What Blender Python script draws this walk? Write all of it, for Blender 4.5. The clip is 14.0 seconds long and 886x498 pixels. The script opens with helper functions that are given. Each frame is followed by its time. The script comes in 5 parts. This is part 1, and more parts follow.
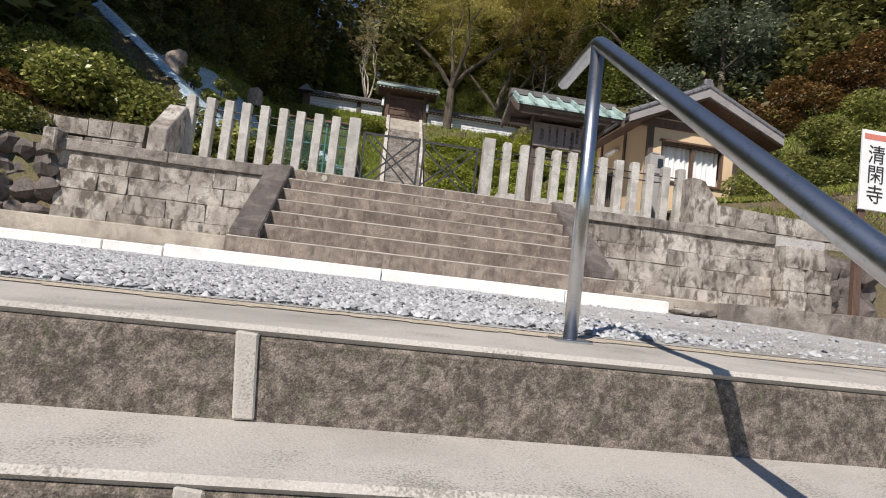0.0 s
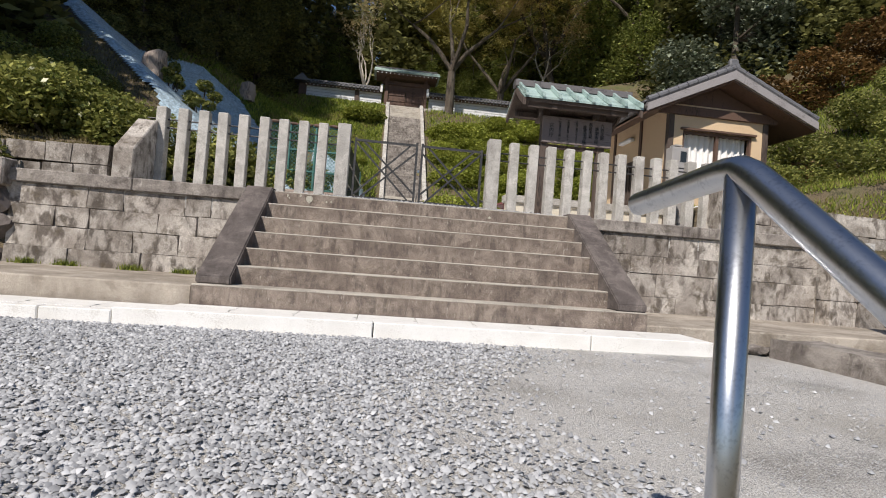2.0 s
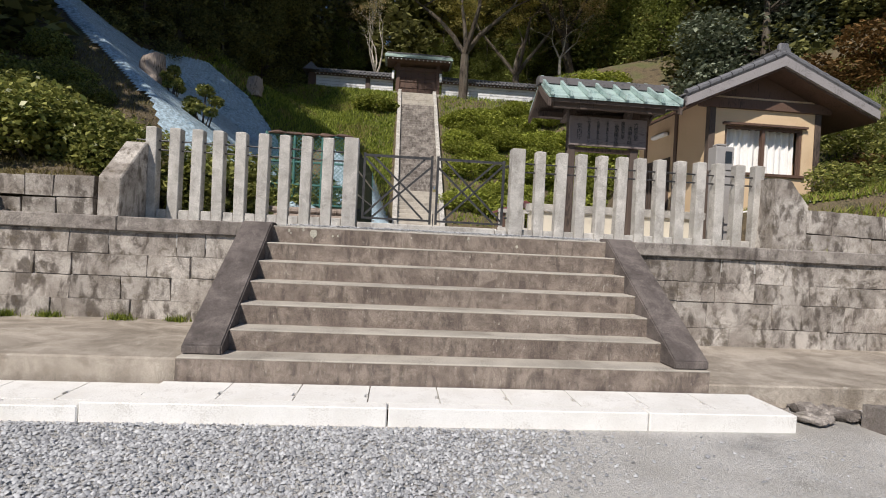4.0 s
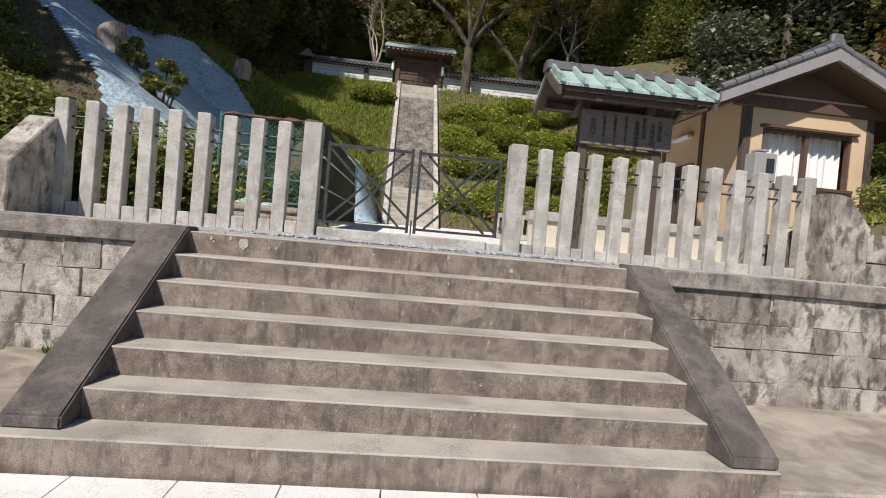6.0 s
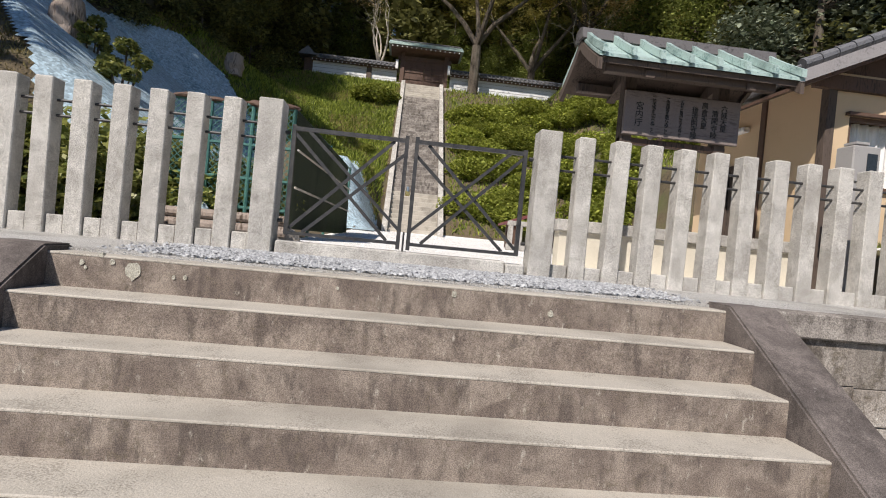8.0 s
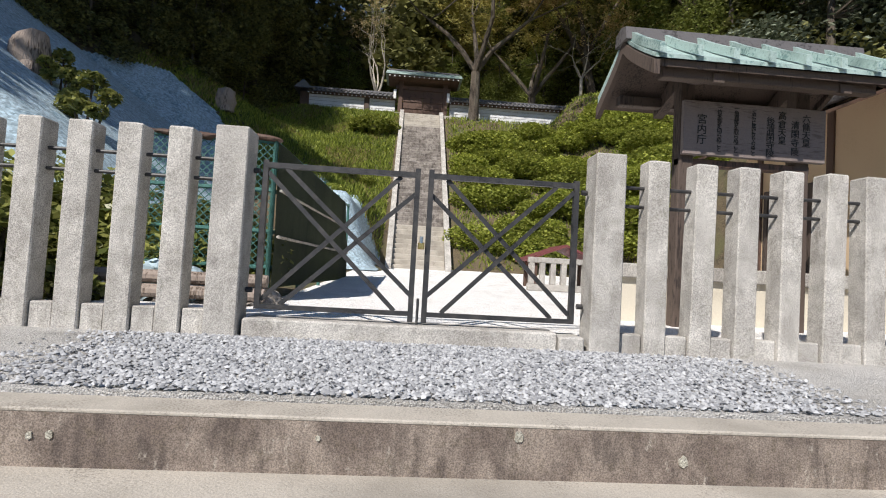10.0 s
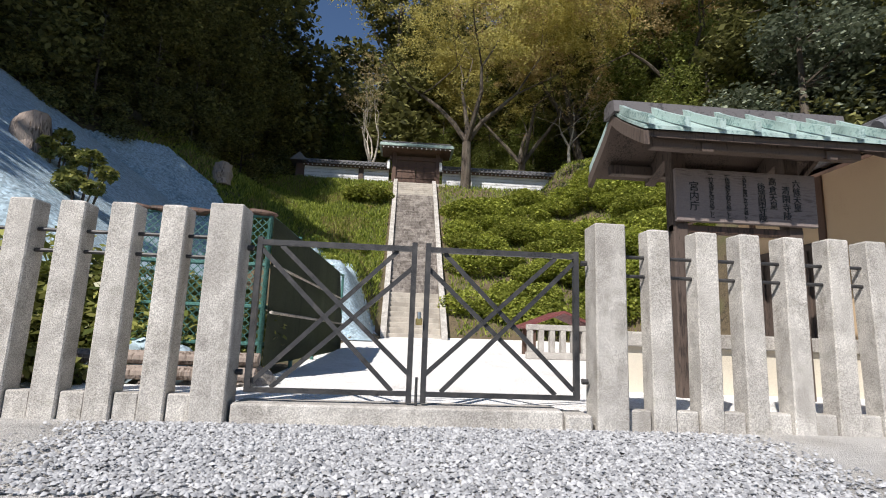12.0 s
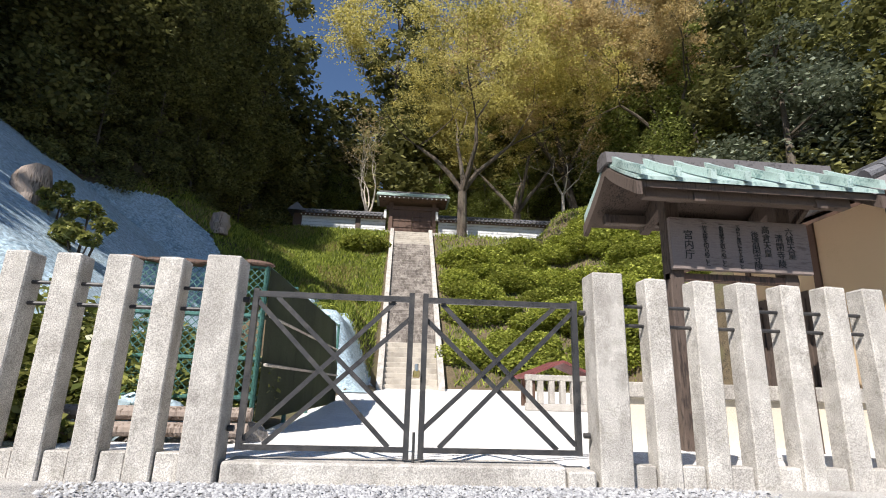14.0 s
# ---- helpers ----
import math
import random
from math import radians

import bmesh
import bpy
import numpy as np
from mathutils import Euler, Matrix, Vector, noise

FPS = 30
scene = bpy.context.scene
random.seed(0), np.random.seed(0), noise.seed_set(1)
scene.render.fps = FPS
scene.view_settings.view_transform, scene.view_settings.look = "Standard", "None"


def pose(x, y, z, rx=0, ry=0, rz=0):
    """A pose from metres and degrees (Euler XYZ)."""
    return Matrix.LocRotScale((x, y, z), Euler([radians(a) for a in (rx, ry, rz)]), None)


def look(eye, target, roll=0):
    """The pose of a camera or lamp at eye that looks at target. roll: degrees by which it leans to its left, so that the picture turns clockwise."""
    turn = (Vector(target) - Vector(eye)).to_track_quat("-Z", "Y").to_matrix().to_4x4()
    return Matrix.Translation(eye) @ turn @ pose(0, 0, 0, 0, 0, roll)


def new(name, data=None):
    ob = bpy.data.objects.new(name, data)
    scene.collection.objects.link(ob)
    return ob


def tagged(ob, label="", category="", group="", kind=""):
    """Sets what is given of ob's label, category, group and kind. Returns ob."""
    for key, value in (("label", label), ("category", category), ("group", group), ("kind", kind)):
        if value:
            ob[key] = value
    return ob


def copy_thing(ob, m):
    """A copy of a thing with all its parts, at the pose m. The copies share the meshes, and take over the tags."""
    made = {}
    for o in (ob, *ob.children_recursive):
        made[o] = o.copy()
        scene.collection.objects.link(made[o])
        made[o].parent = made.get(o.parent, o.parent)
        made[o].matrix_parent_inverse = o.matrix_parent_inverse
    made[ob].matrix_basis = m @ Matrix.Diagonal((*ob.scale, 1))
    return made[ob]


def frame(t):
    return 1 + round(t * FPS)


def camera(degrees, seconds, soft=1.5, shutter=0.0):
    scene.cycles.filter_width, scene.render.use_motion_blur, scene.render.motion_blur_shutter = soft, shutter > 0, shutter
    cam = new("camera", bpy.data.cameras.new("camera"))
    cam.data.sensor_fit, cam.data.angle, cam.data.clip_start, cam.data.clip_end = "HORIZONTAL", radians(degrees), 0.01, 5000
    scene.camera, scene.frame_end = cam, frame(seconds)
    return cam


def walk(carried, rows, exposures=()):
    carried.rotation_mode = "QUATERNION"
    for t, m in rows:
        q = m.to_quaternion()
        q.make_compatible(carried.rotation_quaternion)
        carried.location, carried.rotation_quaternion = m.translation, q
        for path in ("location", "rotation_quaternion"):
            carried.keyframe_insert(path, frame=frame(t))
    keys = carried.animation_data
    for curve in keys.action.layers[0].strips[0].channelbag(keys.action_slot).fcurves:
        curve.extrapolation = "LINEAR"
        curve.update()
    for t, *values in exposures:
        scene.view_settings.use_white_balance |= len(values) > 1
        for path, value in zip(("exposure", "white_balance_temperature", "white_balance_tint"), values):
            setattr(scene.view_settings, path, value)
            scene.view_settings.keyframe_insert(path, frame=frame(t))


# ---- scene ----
cam = camera(81.3, 14.0, soft=1.05)
PATH = [
    (0, (-0.629, -5.927, -0.065), (-0.367, -3.948, 0.061), 6.5),
    (0.5, (-0.552, -5.737, 0.034), (-0.291, -3.758, 0.158), 6.7),
    (1, (-0.515, -5.568, 0.23), (-0.267, -3.587, 0.346), 5.9),
    (1.5, (-0.546, -5.331, 0.437), (-0.307, -3.347, 0.524), 5.5),
    (2, (-0.515, -5.103, 0.566), (-0.275, -3.118, 0.615), 4.3),
    (2.5, (-0.578, -4.915, 0.699), (-0.374, -2.925, 0.684), 3.0),
    (3, (-0.633, -4.733, 0.909), (-0.45, -2.741, 0.881), 2.6),
    (5.5, (-0.236, -3.374, 1.412), (-0.053, -1.383, 1.373), 4.1),
    (6, (-0.169, -2.92, 1.435), (0.017, -0.929, 1.395), 5.1),
    (6.5, (-0.051, -2.466, 1.457), (0.143, -0.476, 1.419), 5.4),
    (7, (-0.076, -2.038, 1.483), (0.105, -0.047, 1.448), 5.7),
    (7.5, (-0.062, -1.66, 1.503), (0.116, 0.332, 1.472), 5.8),
    (8, (-0.014, -1.295, 1.552), (0.149, 0.698, 1.531), 5.5),
    (10.5, (-0.11, 0.035, 1.848), (0.036, 2.025, 1.981), 2.7),
    (11, (-0.111, 0.045, 1.861), (0.038, 2.03, 2.054), 2.3),
    (11.5, (-0.122, 0.024, 1.872), (0.029, 2.001, 2.132), 2.1),
    (12, (-0.118, 0.01, 1.878), (0.033, 1.976, 2.213), 2.0),
    (12.5, (-0.119, 0.015, 1.891), (0.034, 1.968, 2.291), 1.9),
    (13, (-0.128, 0.004, 1.891), (0.024, 1.944, 2.352), 1.8),
    (13.5, (-0.131, 0.004, 1.897), (0.021, 1.936, 2.392), 1.7),
    (14, (-0.124, 0.011, 1.891), (0.032, 1.936, 2.409), 1.6),
]
walk(cam, [(t, look(eye, goal, lean)) for t, eye, goal, lean in PATH], [(0, 0.06, 6650, 13), (1.5, -0.04, 6650, 13), (3, -0.12, 6650, 13), (5.5, -0.08, 6650, 13), (8, 0.02, 6650, 13), (10.5, 0.08, 6450, 12), (12.5, 0.28, 6500, 13), (14, 0.52, 6550, 13)])

# ---- world, sun ----
world = bpy.data.worlds.new("sky")
scene.world = world
world.use_nodes = True
wn = world.node_tree
sky = wn.nodes.new("ShaderNodeTexSky")
sky.sky_type = "NISHITA"
sky.sun_disc = False
sky.air_density, sky.dust_density, sky.ozone_density = 1.0, 0.05, 5.0
sky.sun_elevation = radians(45)
sky.sun_rotation = radians(215)
wn.links.new(sky.outputs[0], wn.nodes["Background"].inputs[0])
wn.nodes["Background"].inputs[1].default_value = 0.08
sun = bpy.data.lights.new("sun", "SUN")
sun.energy, sun.angle, sun.color = 5.0, radians(0.55), (1.0, 0.95, 0.87)
new("sun", sun).matrix_world = look((-5.6, -8.0, 9.7), (0, 0, 0))
scene.view_settings.exposure = 0.0


# ---- materials ----
def material(name, low, high, scale=6.0, rough=0.85, bump=0.3, fine=60.0, stain=None, stain_scale=1.2, metal=0.0, amount=0.5, stretch=(1, 1, 1), per_piece=0.0, speck=0.35):
    """Two scales of colour variation, optional stains, and fine relief, in object metres."""
    m = bpy.data.materials.new(name)
    m.use_nodes = True
    t = m.node_tree
    n, l = t.nodes, t.links
    b = n["Principled BSDF"]
    b.inputs["Roughness"].default_value = rough
    b.inputs["Metallic"].default_value = metal
    geo = n.new("ShaderNodeNewGeometry")
    mp = n.new("ShaderNodeMapping")
    mp.inputs["Scale"].default_value = stretch
    l.new(geo.outputs["Position"], mp.inputs[0])
    a = n.new("ShaderNodeTexNoise")
    a.inputs["Scale"].default_value, a.inputs["Detail"].default_value = scale, 6
    f = n.new("ShaderNodeTexNoise")
    f.inputs["Scale"].default_value, f.inputs["Detail"].default_value = fine, 4
    for q in (a, f):
        l.new(mp.outputs[0], q.inputs["Vector"])
    mix = n.new("ShaderNodeMath")
    mix.operation = "MULTIPLY_ADD"
    l.new(f.outputs[0], mix.inputs[0])
    mix.inputs[1].default_value = 1.1
    l.new(a.outputs[0], mix.inputs[2])
    ramp = n.new("ShaderNodeValToRGB")
    ramp.color_ramp.elements[0].position, ramp.color_ramp.elements[1].position = 0.8, 1.3
    ramp.color_ramp.elements[0].color, ramp.color_ramp.elements[1].color = (*low, 1), (*high, 1)
    l.new(mix.outputs[0], ramp.inputs[0])
    colour = ramp.outputs[0]
    if speck:
        g = n.new("ShaderNodeTexVoronoi")
        g.inputs["Scale"].default_value = fine * 2.2
        l.new(geo.outputs["Position"], g.inputs["Vector"])
        sx = n.new("ShaderNodeSeparateColor")
        l.new(g.outputs["Color"], sx.inputs[0])
        sm = n.new("ShaderNodeMapRange")
        sm.inputs["To Min"].default_value, sm.inputs["To Max"].default_value = 1 - speck, 1 + speck
        l.new(sx.outputs[0], sm.inputs["Value"])
        sh = n.new("ShaderNodeHueSaturation")
        l.new(sm.outputs[0], sh.inputs["Value"])
        l.new(colour, sh.inputs["Color"])
        colour = sh.outputs[0]
    if stain:
        s = n.new("ShaderNodeTexNoise")
        s.inputs["Scale"].default_value, s.inputs["Detail"].default_value = stain_scale, 8
        l.new(mp.outputs[0], s.inputs["Vector"])
        r = n.new("ShaderNodeValToRGB")
        r.color_ramp.elements[0].position, r.color_ramp.elements[1].position = 0.48, 0.66
        l.new(s.outputs[0], r.inputs[0])
        k = n.new("ShaderNodeMath")
        k.operation = "MULTIPLY"
        l.new(r.outputs[0], k.inputs[0])
        k.inputs[1].default_value = amount
        x = n.new("ShaderNodeMix")
        x.data_type = "RGBA"
        l.new(k.outputs[0], x.inputs["Factor"])
        l.new(colour, x.inputs["A"])
        x.inputs["B"].default_value = (*stain, 1)
        colour = x.outputs["Result"]
    if per_piece:
        oi = n.new("ShaderNodeObjectInfo")
        mr = n.new("ShaderNodeMapRange")
        mr.inputs["To Min"].default_value, mr.inputs["To Max"].default_value = 1 - per_piece, 1 + per_piece
        l.new(oi.outputs["Random"], mr.inputs["Value"])
        hs = n.new("ShaderNodeHueSaturation")
        l.new(mr.outputs[0], hs.inputs["Value"])
        l.new(colour, hs.inputs["Color"])
        colour = hs.outputs[0]
    l.new(colour, b.inputs["Base Color"])
    if bump:
        bp = n.new("ShaderNodeBump")
        bp.inputs["Strength"].default_value, bp.inputs["Distance"].default_value = bump, 0.02
        l.new(mix.outputs[0], bp.inputs["Height"])
        l.new(bp.outputs[0], b.inputs["Normal"])
    return m


def weathered(name, low, high, dark, pale, moss=None, patch=2.5, streak=16.0, drop=0.14, dark_amount=0.8, pale_amount=0.6, moss_amount=0.6, moss_scale=14.0, grit=170.0, rough=0.92, bump=0.35, per_piece=0.0, cover=0.0):
    """Old stone: cloudy ground colour and grit, dark runs of water, pale lime drips, spots of moss."""
    m = bpy.data.materials.new(name)
    m.use_nodes = True
    t = m.node_tree
    n, l = t.nodes, t.links
    b = n["Principled BSDF"]
    b.inputs["Roughness"].default_value = rough
    b.inputs["Specular IOR Level"].default_value = 0.3
    geo = n.new("ShaderNodeNewGeometry")
    where = geo.outputs["Position"]
    oi = n.new("ShaderNodeObjectInfo")
    if per_piece:
        shift = n.new("ShaderNodeVectorMath")
        shift.operation = "ADD"
        far_off = n.new("ShaderNodeMath")
        far_off.operation = "MULTIPLY"
        far_off.inputs[1].default_value = 0.12
        l.new(oi.outputs["Random"], far_off.inputs[0])
        l.new(where, shift.inputs[0])
        l.new(far_off.outputs[0], shift.inputs[1])
        where = shift.outputs[0]

    def cloud(scale, detail=6, stretch=None, warp=0.0, rough_noise=0.55):
        q = n.new("ShaderNodeTexNoise")
        q.inputs["Scale"].default_value, q.inputs["Detail"].default_value = scale, detail
        q.inputs["Roughness"].default_value, q.inputs["Distortion"].default_value = rough_noise, warp
        if stretch:
            mp = n.new("ShaderNodeMapping")
            mp.inputs["Scale"].default_value = stretch
            l.new(where, mp.inputs[0])
            l.new(mp.outputs[0], q.inputs["Vector"])
        else:
            l.new(where, q.inputs["Vector"])
        return q.outputs[0]

    def span(value, a, c, lo=0.0, hi=1.0):
        r = n.new("ShaderNodeMapRange")
        r.interpolation_type = "SMOOTHSTEP"
        for key, num in (("From Min", a), ("From Max", c), ("To Min", lo), ("To Max", hi)):
            r.inputs[key].default_value = num
        l.new(value, r.inputs["Value"])
        return r.outputs[0]

    def times(p, q):
        k = n.new("ShaderNodeMath")
        k.operation = "MULTIPLY"
        l.new(p, k.inputs[0])
        l.new(q, k.inputs[1])
        return k.outputs[0]

    def blend(factor, under, over):
        x = n.new("ShaderNodeMix")
        x.data_type = "RGBA"
        l.new(factor, x.inputs["Factor"])
        if isinstance(under, tuple):
            x.inputs["A"].default_value = (*under, 1)
        else:
            l.new(under, x.inputs["A"])
        x.inputs["B"].default_value = (*over, 1)
        return x.outputs["Result"]

    grain = cloud(grit, 3)
    big = cloud(patch, 8, None, 0.6, 0.62)
    colour = blend(span(big, 0.36, 0.66), low, high)
    runs = cloud(streak, 6, (1, 1, drop), 0.3, 0.6)
    colour = blend(times(span(runs, 0.44, 0.62, 0, dark_amount), span(cloud(patch * 0.8, 7, None, 1.0, 0.65), 0.42 - cover, 0.58 - cover)), colour, dark)
    drips = cloud(streak * 2.6, 5, (1, 1, drop * 1.7), 0.2, 0.65)
    colour = blend(times(span(drips, 0.56, 0.68, 0, pale_amount), span(cloud(patch * 1.7, 6, None, 0.8), 0.46, 0.62)), colour, pale)
    if moss:
        colour = blend(times(span(cloud(moss_scale, 8, None, 0.4, 0.7), 0.5, 0.62, 0, moss_amount), span(cloud(patch * 1.3, 5), 0.35, 0.6)), colour, moss)
    hs = n.new("ShaderNodeHueSaturation")
    value = span(grain, 0.3, 0.7, 0.62, 1.38)
    if per_piece:
        each = n.new("ShaderNodeMapRange")
        each.inputs["To Min"].default_value, each.inputs["To Max"].default_value = 1 - per_piece, 1 + per_piece
        l.new(oi.outputs["Random"], each.inputs["Value"])
        value = times(value, each.outputs[0])
    l.new(value, hs.inputs["Value"])
    l.new(colour, hs.inputs["Color"])
    l.new(hs.outputs[0], b.inputs["Base Color"])
    bp = n.new("ShaderNodeBump")
    bp.inputs["Strength"].default_value, bp.inputs["Distance"].default_value = bump, 0.012
    height = n.new("ShaderNodeMath")
    height.operation = "MULTIPLY_ADD"
    height.inputs[1].default_value = 0.45
    l.new(grain, height.inputs[0])
    l.new(cloud(grit * 0.28, 5), height.inputs[2])
    l.new(height.outputs[0], bp.inputs["Height"])
    l.new(bp.outputs[0], b.inputs["Normal"])
    return m


def leaf_material(name, dark, light, glow=0.35, gloss=0.45, tree_shift=0.12):
    """Leaves: colour varies leaf by leaf and plant by plant; some light passes through."""
    m = bpy.data.materials.new(name)
    m.use_nodes = True
    t = m.node_tree
    n, l = t.nodes, t.links
    b = n["Principled BSDF"]
    b.inputs["Roughness"].default_value = gloss
    b.inputs["Specular IOR Level"].default_value = 0.25
    geo, oi = n.new("ShaderNodeNewGeometry"), n.new("ShaderNodeObjectInfo")
    ramp = n.new("ShaderNodeValToRGB")
    ramp.color_ramp.elements[0].color, ramp.color_ramp.elements[1].color = (*dark, 1), (*light, 1)
    l.new(geo.outputs["Random Per Island"], ramp.inputs[0])
    hs = n.new("ShaderNodeHueSaturation")
    mr = n.new("ShaderNodeMapRange")
    mr.inputs["To Min"].default_value, mr.inputs["To Max"].default_value = 1 - tree_shift * 2, 1 + tree_shift * 2
    l.new(oi.outputs["Random"], mr.inputs["Value"])
    l.new(mr.outputs[0], hs.inputs["Value"])
    l.new(ramp.outputs[0], hs.inputs["Color"])
    l.new(hs.outputs[0], b.inputs["Base Color"])
    tr = n.new("ShaderNodeBsdfTranslucent")
    l.new(hs.outputs[0], tr.inputs[0])
    mx = n.new("ShaderNodeMixShader")
    mx.inputs[0].default_value = glow
    l.new(b.outputs[0], mx.inputs[1])
    l.new(tr.outputs[0], mx.inputs[2])
    l.new(mx.outputs[0], n["Material Output"].inputs[0])
    return m


# Risers darker than treads: stains, plus the grazing sun put into the colour.
STEP = weathered("weathered_shaded_riser", (0.168, 0.134, 0.114), (0.30, 0.25, 0.21), (0.075, 0.061, 0.055), (0.44, 0.40, 0.345), (0.125, 0.103, 0.072), 5.0, 17.0, 0.22, 0.6, 0.7, 0.45, 30.0, 190.0, bump=0.3)
LICHEN = material("pale_lichen", (0.30, 0.28, 0.23), (0.46, 0.44, 0.37), 30.0, 0.95, 0.4, 120)
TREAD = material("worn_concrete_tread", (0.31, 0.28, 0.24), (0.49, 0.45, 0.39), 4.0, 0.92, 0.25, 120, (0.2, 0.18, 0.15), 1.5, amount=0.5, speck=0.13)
CHEEK = weathered("dark_weathered_concrete", (0.098, 0.083, 0.077), (0.185, 0.158, 0.146), (0.062, 0.054, 0.05), (0.34, 0.315, 0.295), None, 3.0, 22.0, 0.6, 0.5, 0.35, grit=190.0)
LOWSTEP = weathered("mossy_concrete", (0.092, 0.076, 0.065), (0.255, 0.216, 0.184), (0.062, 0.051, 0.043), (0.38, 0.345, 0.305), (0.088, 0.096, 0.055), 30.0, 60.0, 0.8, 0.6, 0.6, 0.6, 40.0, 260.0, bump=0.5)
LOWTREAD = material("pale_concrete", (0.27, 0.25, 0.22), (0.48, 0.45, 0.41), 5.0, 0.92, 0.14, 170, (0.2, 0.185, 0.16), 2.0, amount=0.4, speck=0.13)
APRON = weathered("sandy_concrete", (0.29, 0.252, 0.207), (0.48, 0.425, 0.36), (0.14, 0.112, 0.08), (0.58, 0.54, 0.47), None, 1.8, 5.0, 1.0, 0.4, 0.4, grit=160.0)
GRANITE = weathered("pale_granite", (0.40, 0.38, 0.352), (0.55, 0.527, 0.49), (0.23, 0.212, 0.188), (0.66, 0.64, 0.60), (0.23, 0.22, 0.17), 3.2, 9.0, 0.3, 0.45, 0.25, 0.3, 11.0, 150.0, bump=0.4, per_piece=0.07)
BLOCK = weathered("lichened_stone", (0.27, 0.238, 0.208), (0.52, 0.48, 0.435), (0.088, 0.072, 0.06), (0.60, 0.575, 0.52), (0.10, 0.08, 0.05), 1.7, 8.0, 0.5, 0.85, 0.6, 0.6, 9.0, 120.0, bump=0.6, per_piece=0.15, cover=0.06)
COPING = weathered("grey_coping_stone", (0.18, 0.158, 0.143), (0.38, 0.345, 0.31), (0.07, 0.058, 0.052), (0.50, 0.47, 0.42), (0.10, 0.087, 0.058), 2.2, 9.0, 0.3, 0.7, 0.4, 0.4, 12.0, 130.0, bump=0.45)
KERB = material("new_white_concrete", (0.68, 0.66, 0.62), (0.84, 0.83, 0.80), 6.0, 0.85, 0.15, 90, (0.55, 0.52, 0.46), 3.0, amount=0.3, per_piece=0.03, speck=0.06)
DIRT = material("brown_soil", (0.035, 0.028, 0.018), (0.13, 0.10, 0.06), 3.0, 1.0, 0.6, 30, (0.10, 0.12, 0.04), 0.8, amount=0.6)
SAND = material("sandy_soil", (0.36, 0.30, 0.22), (0.52, 0.45, 0.35), 4.0, 1.0, 0.4, 90)
FINEGRAVEL = material("compacted_grey_gravel", (0.26, 0.25, 0.235), (0.56, 0.545, 0.52), 1.5, 1.0, 0.8, 130, (0.33, 0.30, 0.25), 1.0, amount=0.4)
WHITEGRAVEL = material("white_gravel", (0.72, 0.70, 0.67), (0.92, 0.91, 0.89), 2.0, 0.95, 0.8, 60)
STEEL = material("brushed_steel", (0.50, 0.52, 0.55), (0.62, 0.64, 0.67), 30, 0.29, 0.02, 200, metal=1.0, speck=0.0)
IRON = material("black_painted_iron", (0.008, 0.008, 0.009), (0.035, 0.035, 0.037), 9, 0.5, 0.1, 120, (0.12, 0.11, 0.10), 14.0, amount=0.3, speck=0.0)
WOOD = material("grey_weathered_wood", (0.035, 0.025, 0.021), (0.10, 0.073, 0.059), 3.0, 0.8, 0.2, 60, stretch=(1, 1, 0.15), speck=0.08)
BOARDWOOD = material("silvered_wood_board", (0.145, 0.112, 0.104), (0.24, 0.195, 0.18), 3.0, 0.8, 0.15, 60, stretch=(0.15, 1, 1), speck=0.08)
DARKWOOD = material("dark_brown_wood", (0.045, 0.028, 0.02), (0.12, 0.07, 0.05), 3.0, 0.7, 0.2, 50, stretch=(1, 1, 0.2), speck=0.08)
COPPER = material("verdigris_copper", (0.17, 0.27, 0.26), (0.40, 0.52, 0.49), 4.0, 0.5, 0.1, 40, (0.10, 0.14, 0.13), 3.0, amount=0.5, speck=0.08)
COPPERDARK = material("dark_copper_sheet", (0.06, 0.055, 0.055), (0.14, 0.13, 0.13), 4.0, 0.5, 0.1, 40, speck=0.0)
TILE = material("grey_roof_tile", (0.055, 0.055, 0.06), (0.16, 0.16, 0.17), 5.0, 0.5, 0.2, 60, speck=0.08)
BARGE = material("pale_painted_bargeboard", (0.20, 0.185, 0.185), (0.31, 0.29, 0.29), 4.0, 0.7, 0.1, 60, speck=0.08)
CREAM = material("cream_plaster", (0.50, 0.45, 0.36), (0.64, 0.59, 0.49), 2.0, 0.9, 0.15, 100, speck=0.08)
PLASTER = material("ochre_plaster", (0.58, 0.42, 0.26), (0.68, 0.51, 0.33), 2.0, 0.9, 0.15, 150, speck=0.0)
WHITEWALL = material("white_plaster", (0.66, 0.67, 0.68), (0.80, 0.81, 0.81), 1.5, 0.85, 0.05, 60, speck=0.0)
CURTAIN = material("white_curtain", (0.72, 0.71, 0.69), (0.84, 0.83, 0.81), 5, 0.9, 0.05, 60, speck=0.0)
METALBOX = material("grey_painted_metal", (0.28, 0.265, 0.255), (0.36, 0.345, 0.335), 4, 0.5, 0.02, 60, speck=0.0)
TARP = material("pale_blue_slope_mat", (0.25, 0.365, 0.44), (0.42, 0.54, 0.61), 1.5, 0.95, 0.5, 12, (0.12, 0.14, 0.14), 9.0, amount=0.35)
GREENWIRE = material("green_coated_wire", (0.03, 0.115, 0.10), (0.065, 0.18, 0.155), 10, 0.5, 0.05, 60)
NET = material("dark_shade_net", (0.02, 0.028, 0.02), (0.06, 0.075, 0.045), 3, 0.9, 0.3, 150, (0.10, 0.12, 0.06), 0.8, amount=0.5, stretch=(1, 1, 0.3))
BARK = material("brown_bark", (0.03, 0.024, 0.018), (0.10, 0.08, 0.062), 6, 0.95, 0.7, 40, (0.22, 0.21, 0.17), 3.0, amount=0.3, stretch=(1, 1, 0.3))
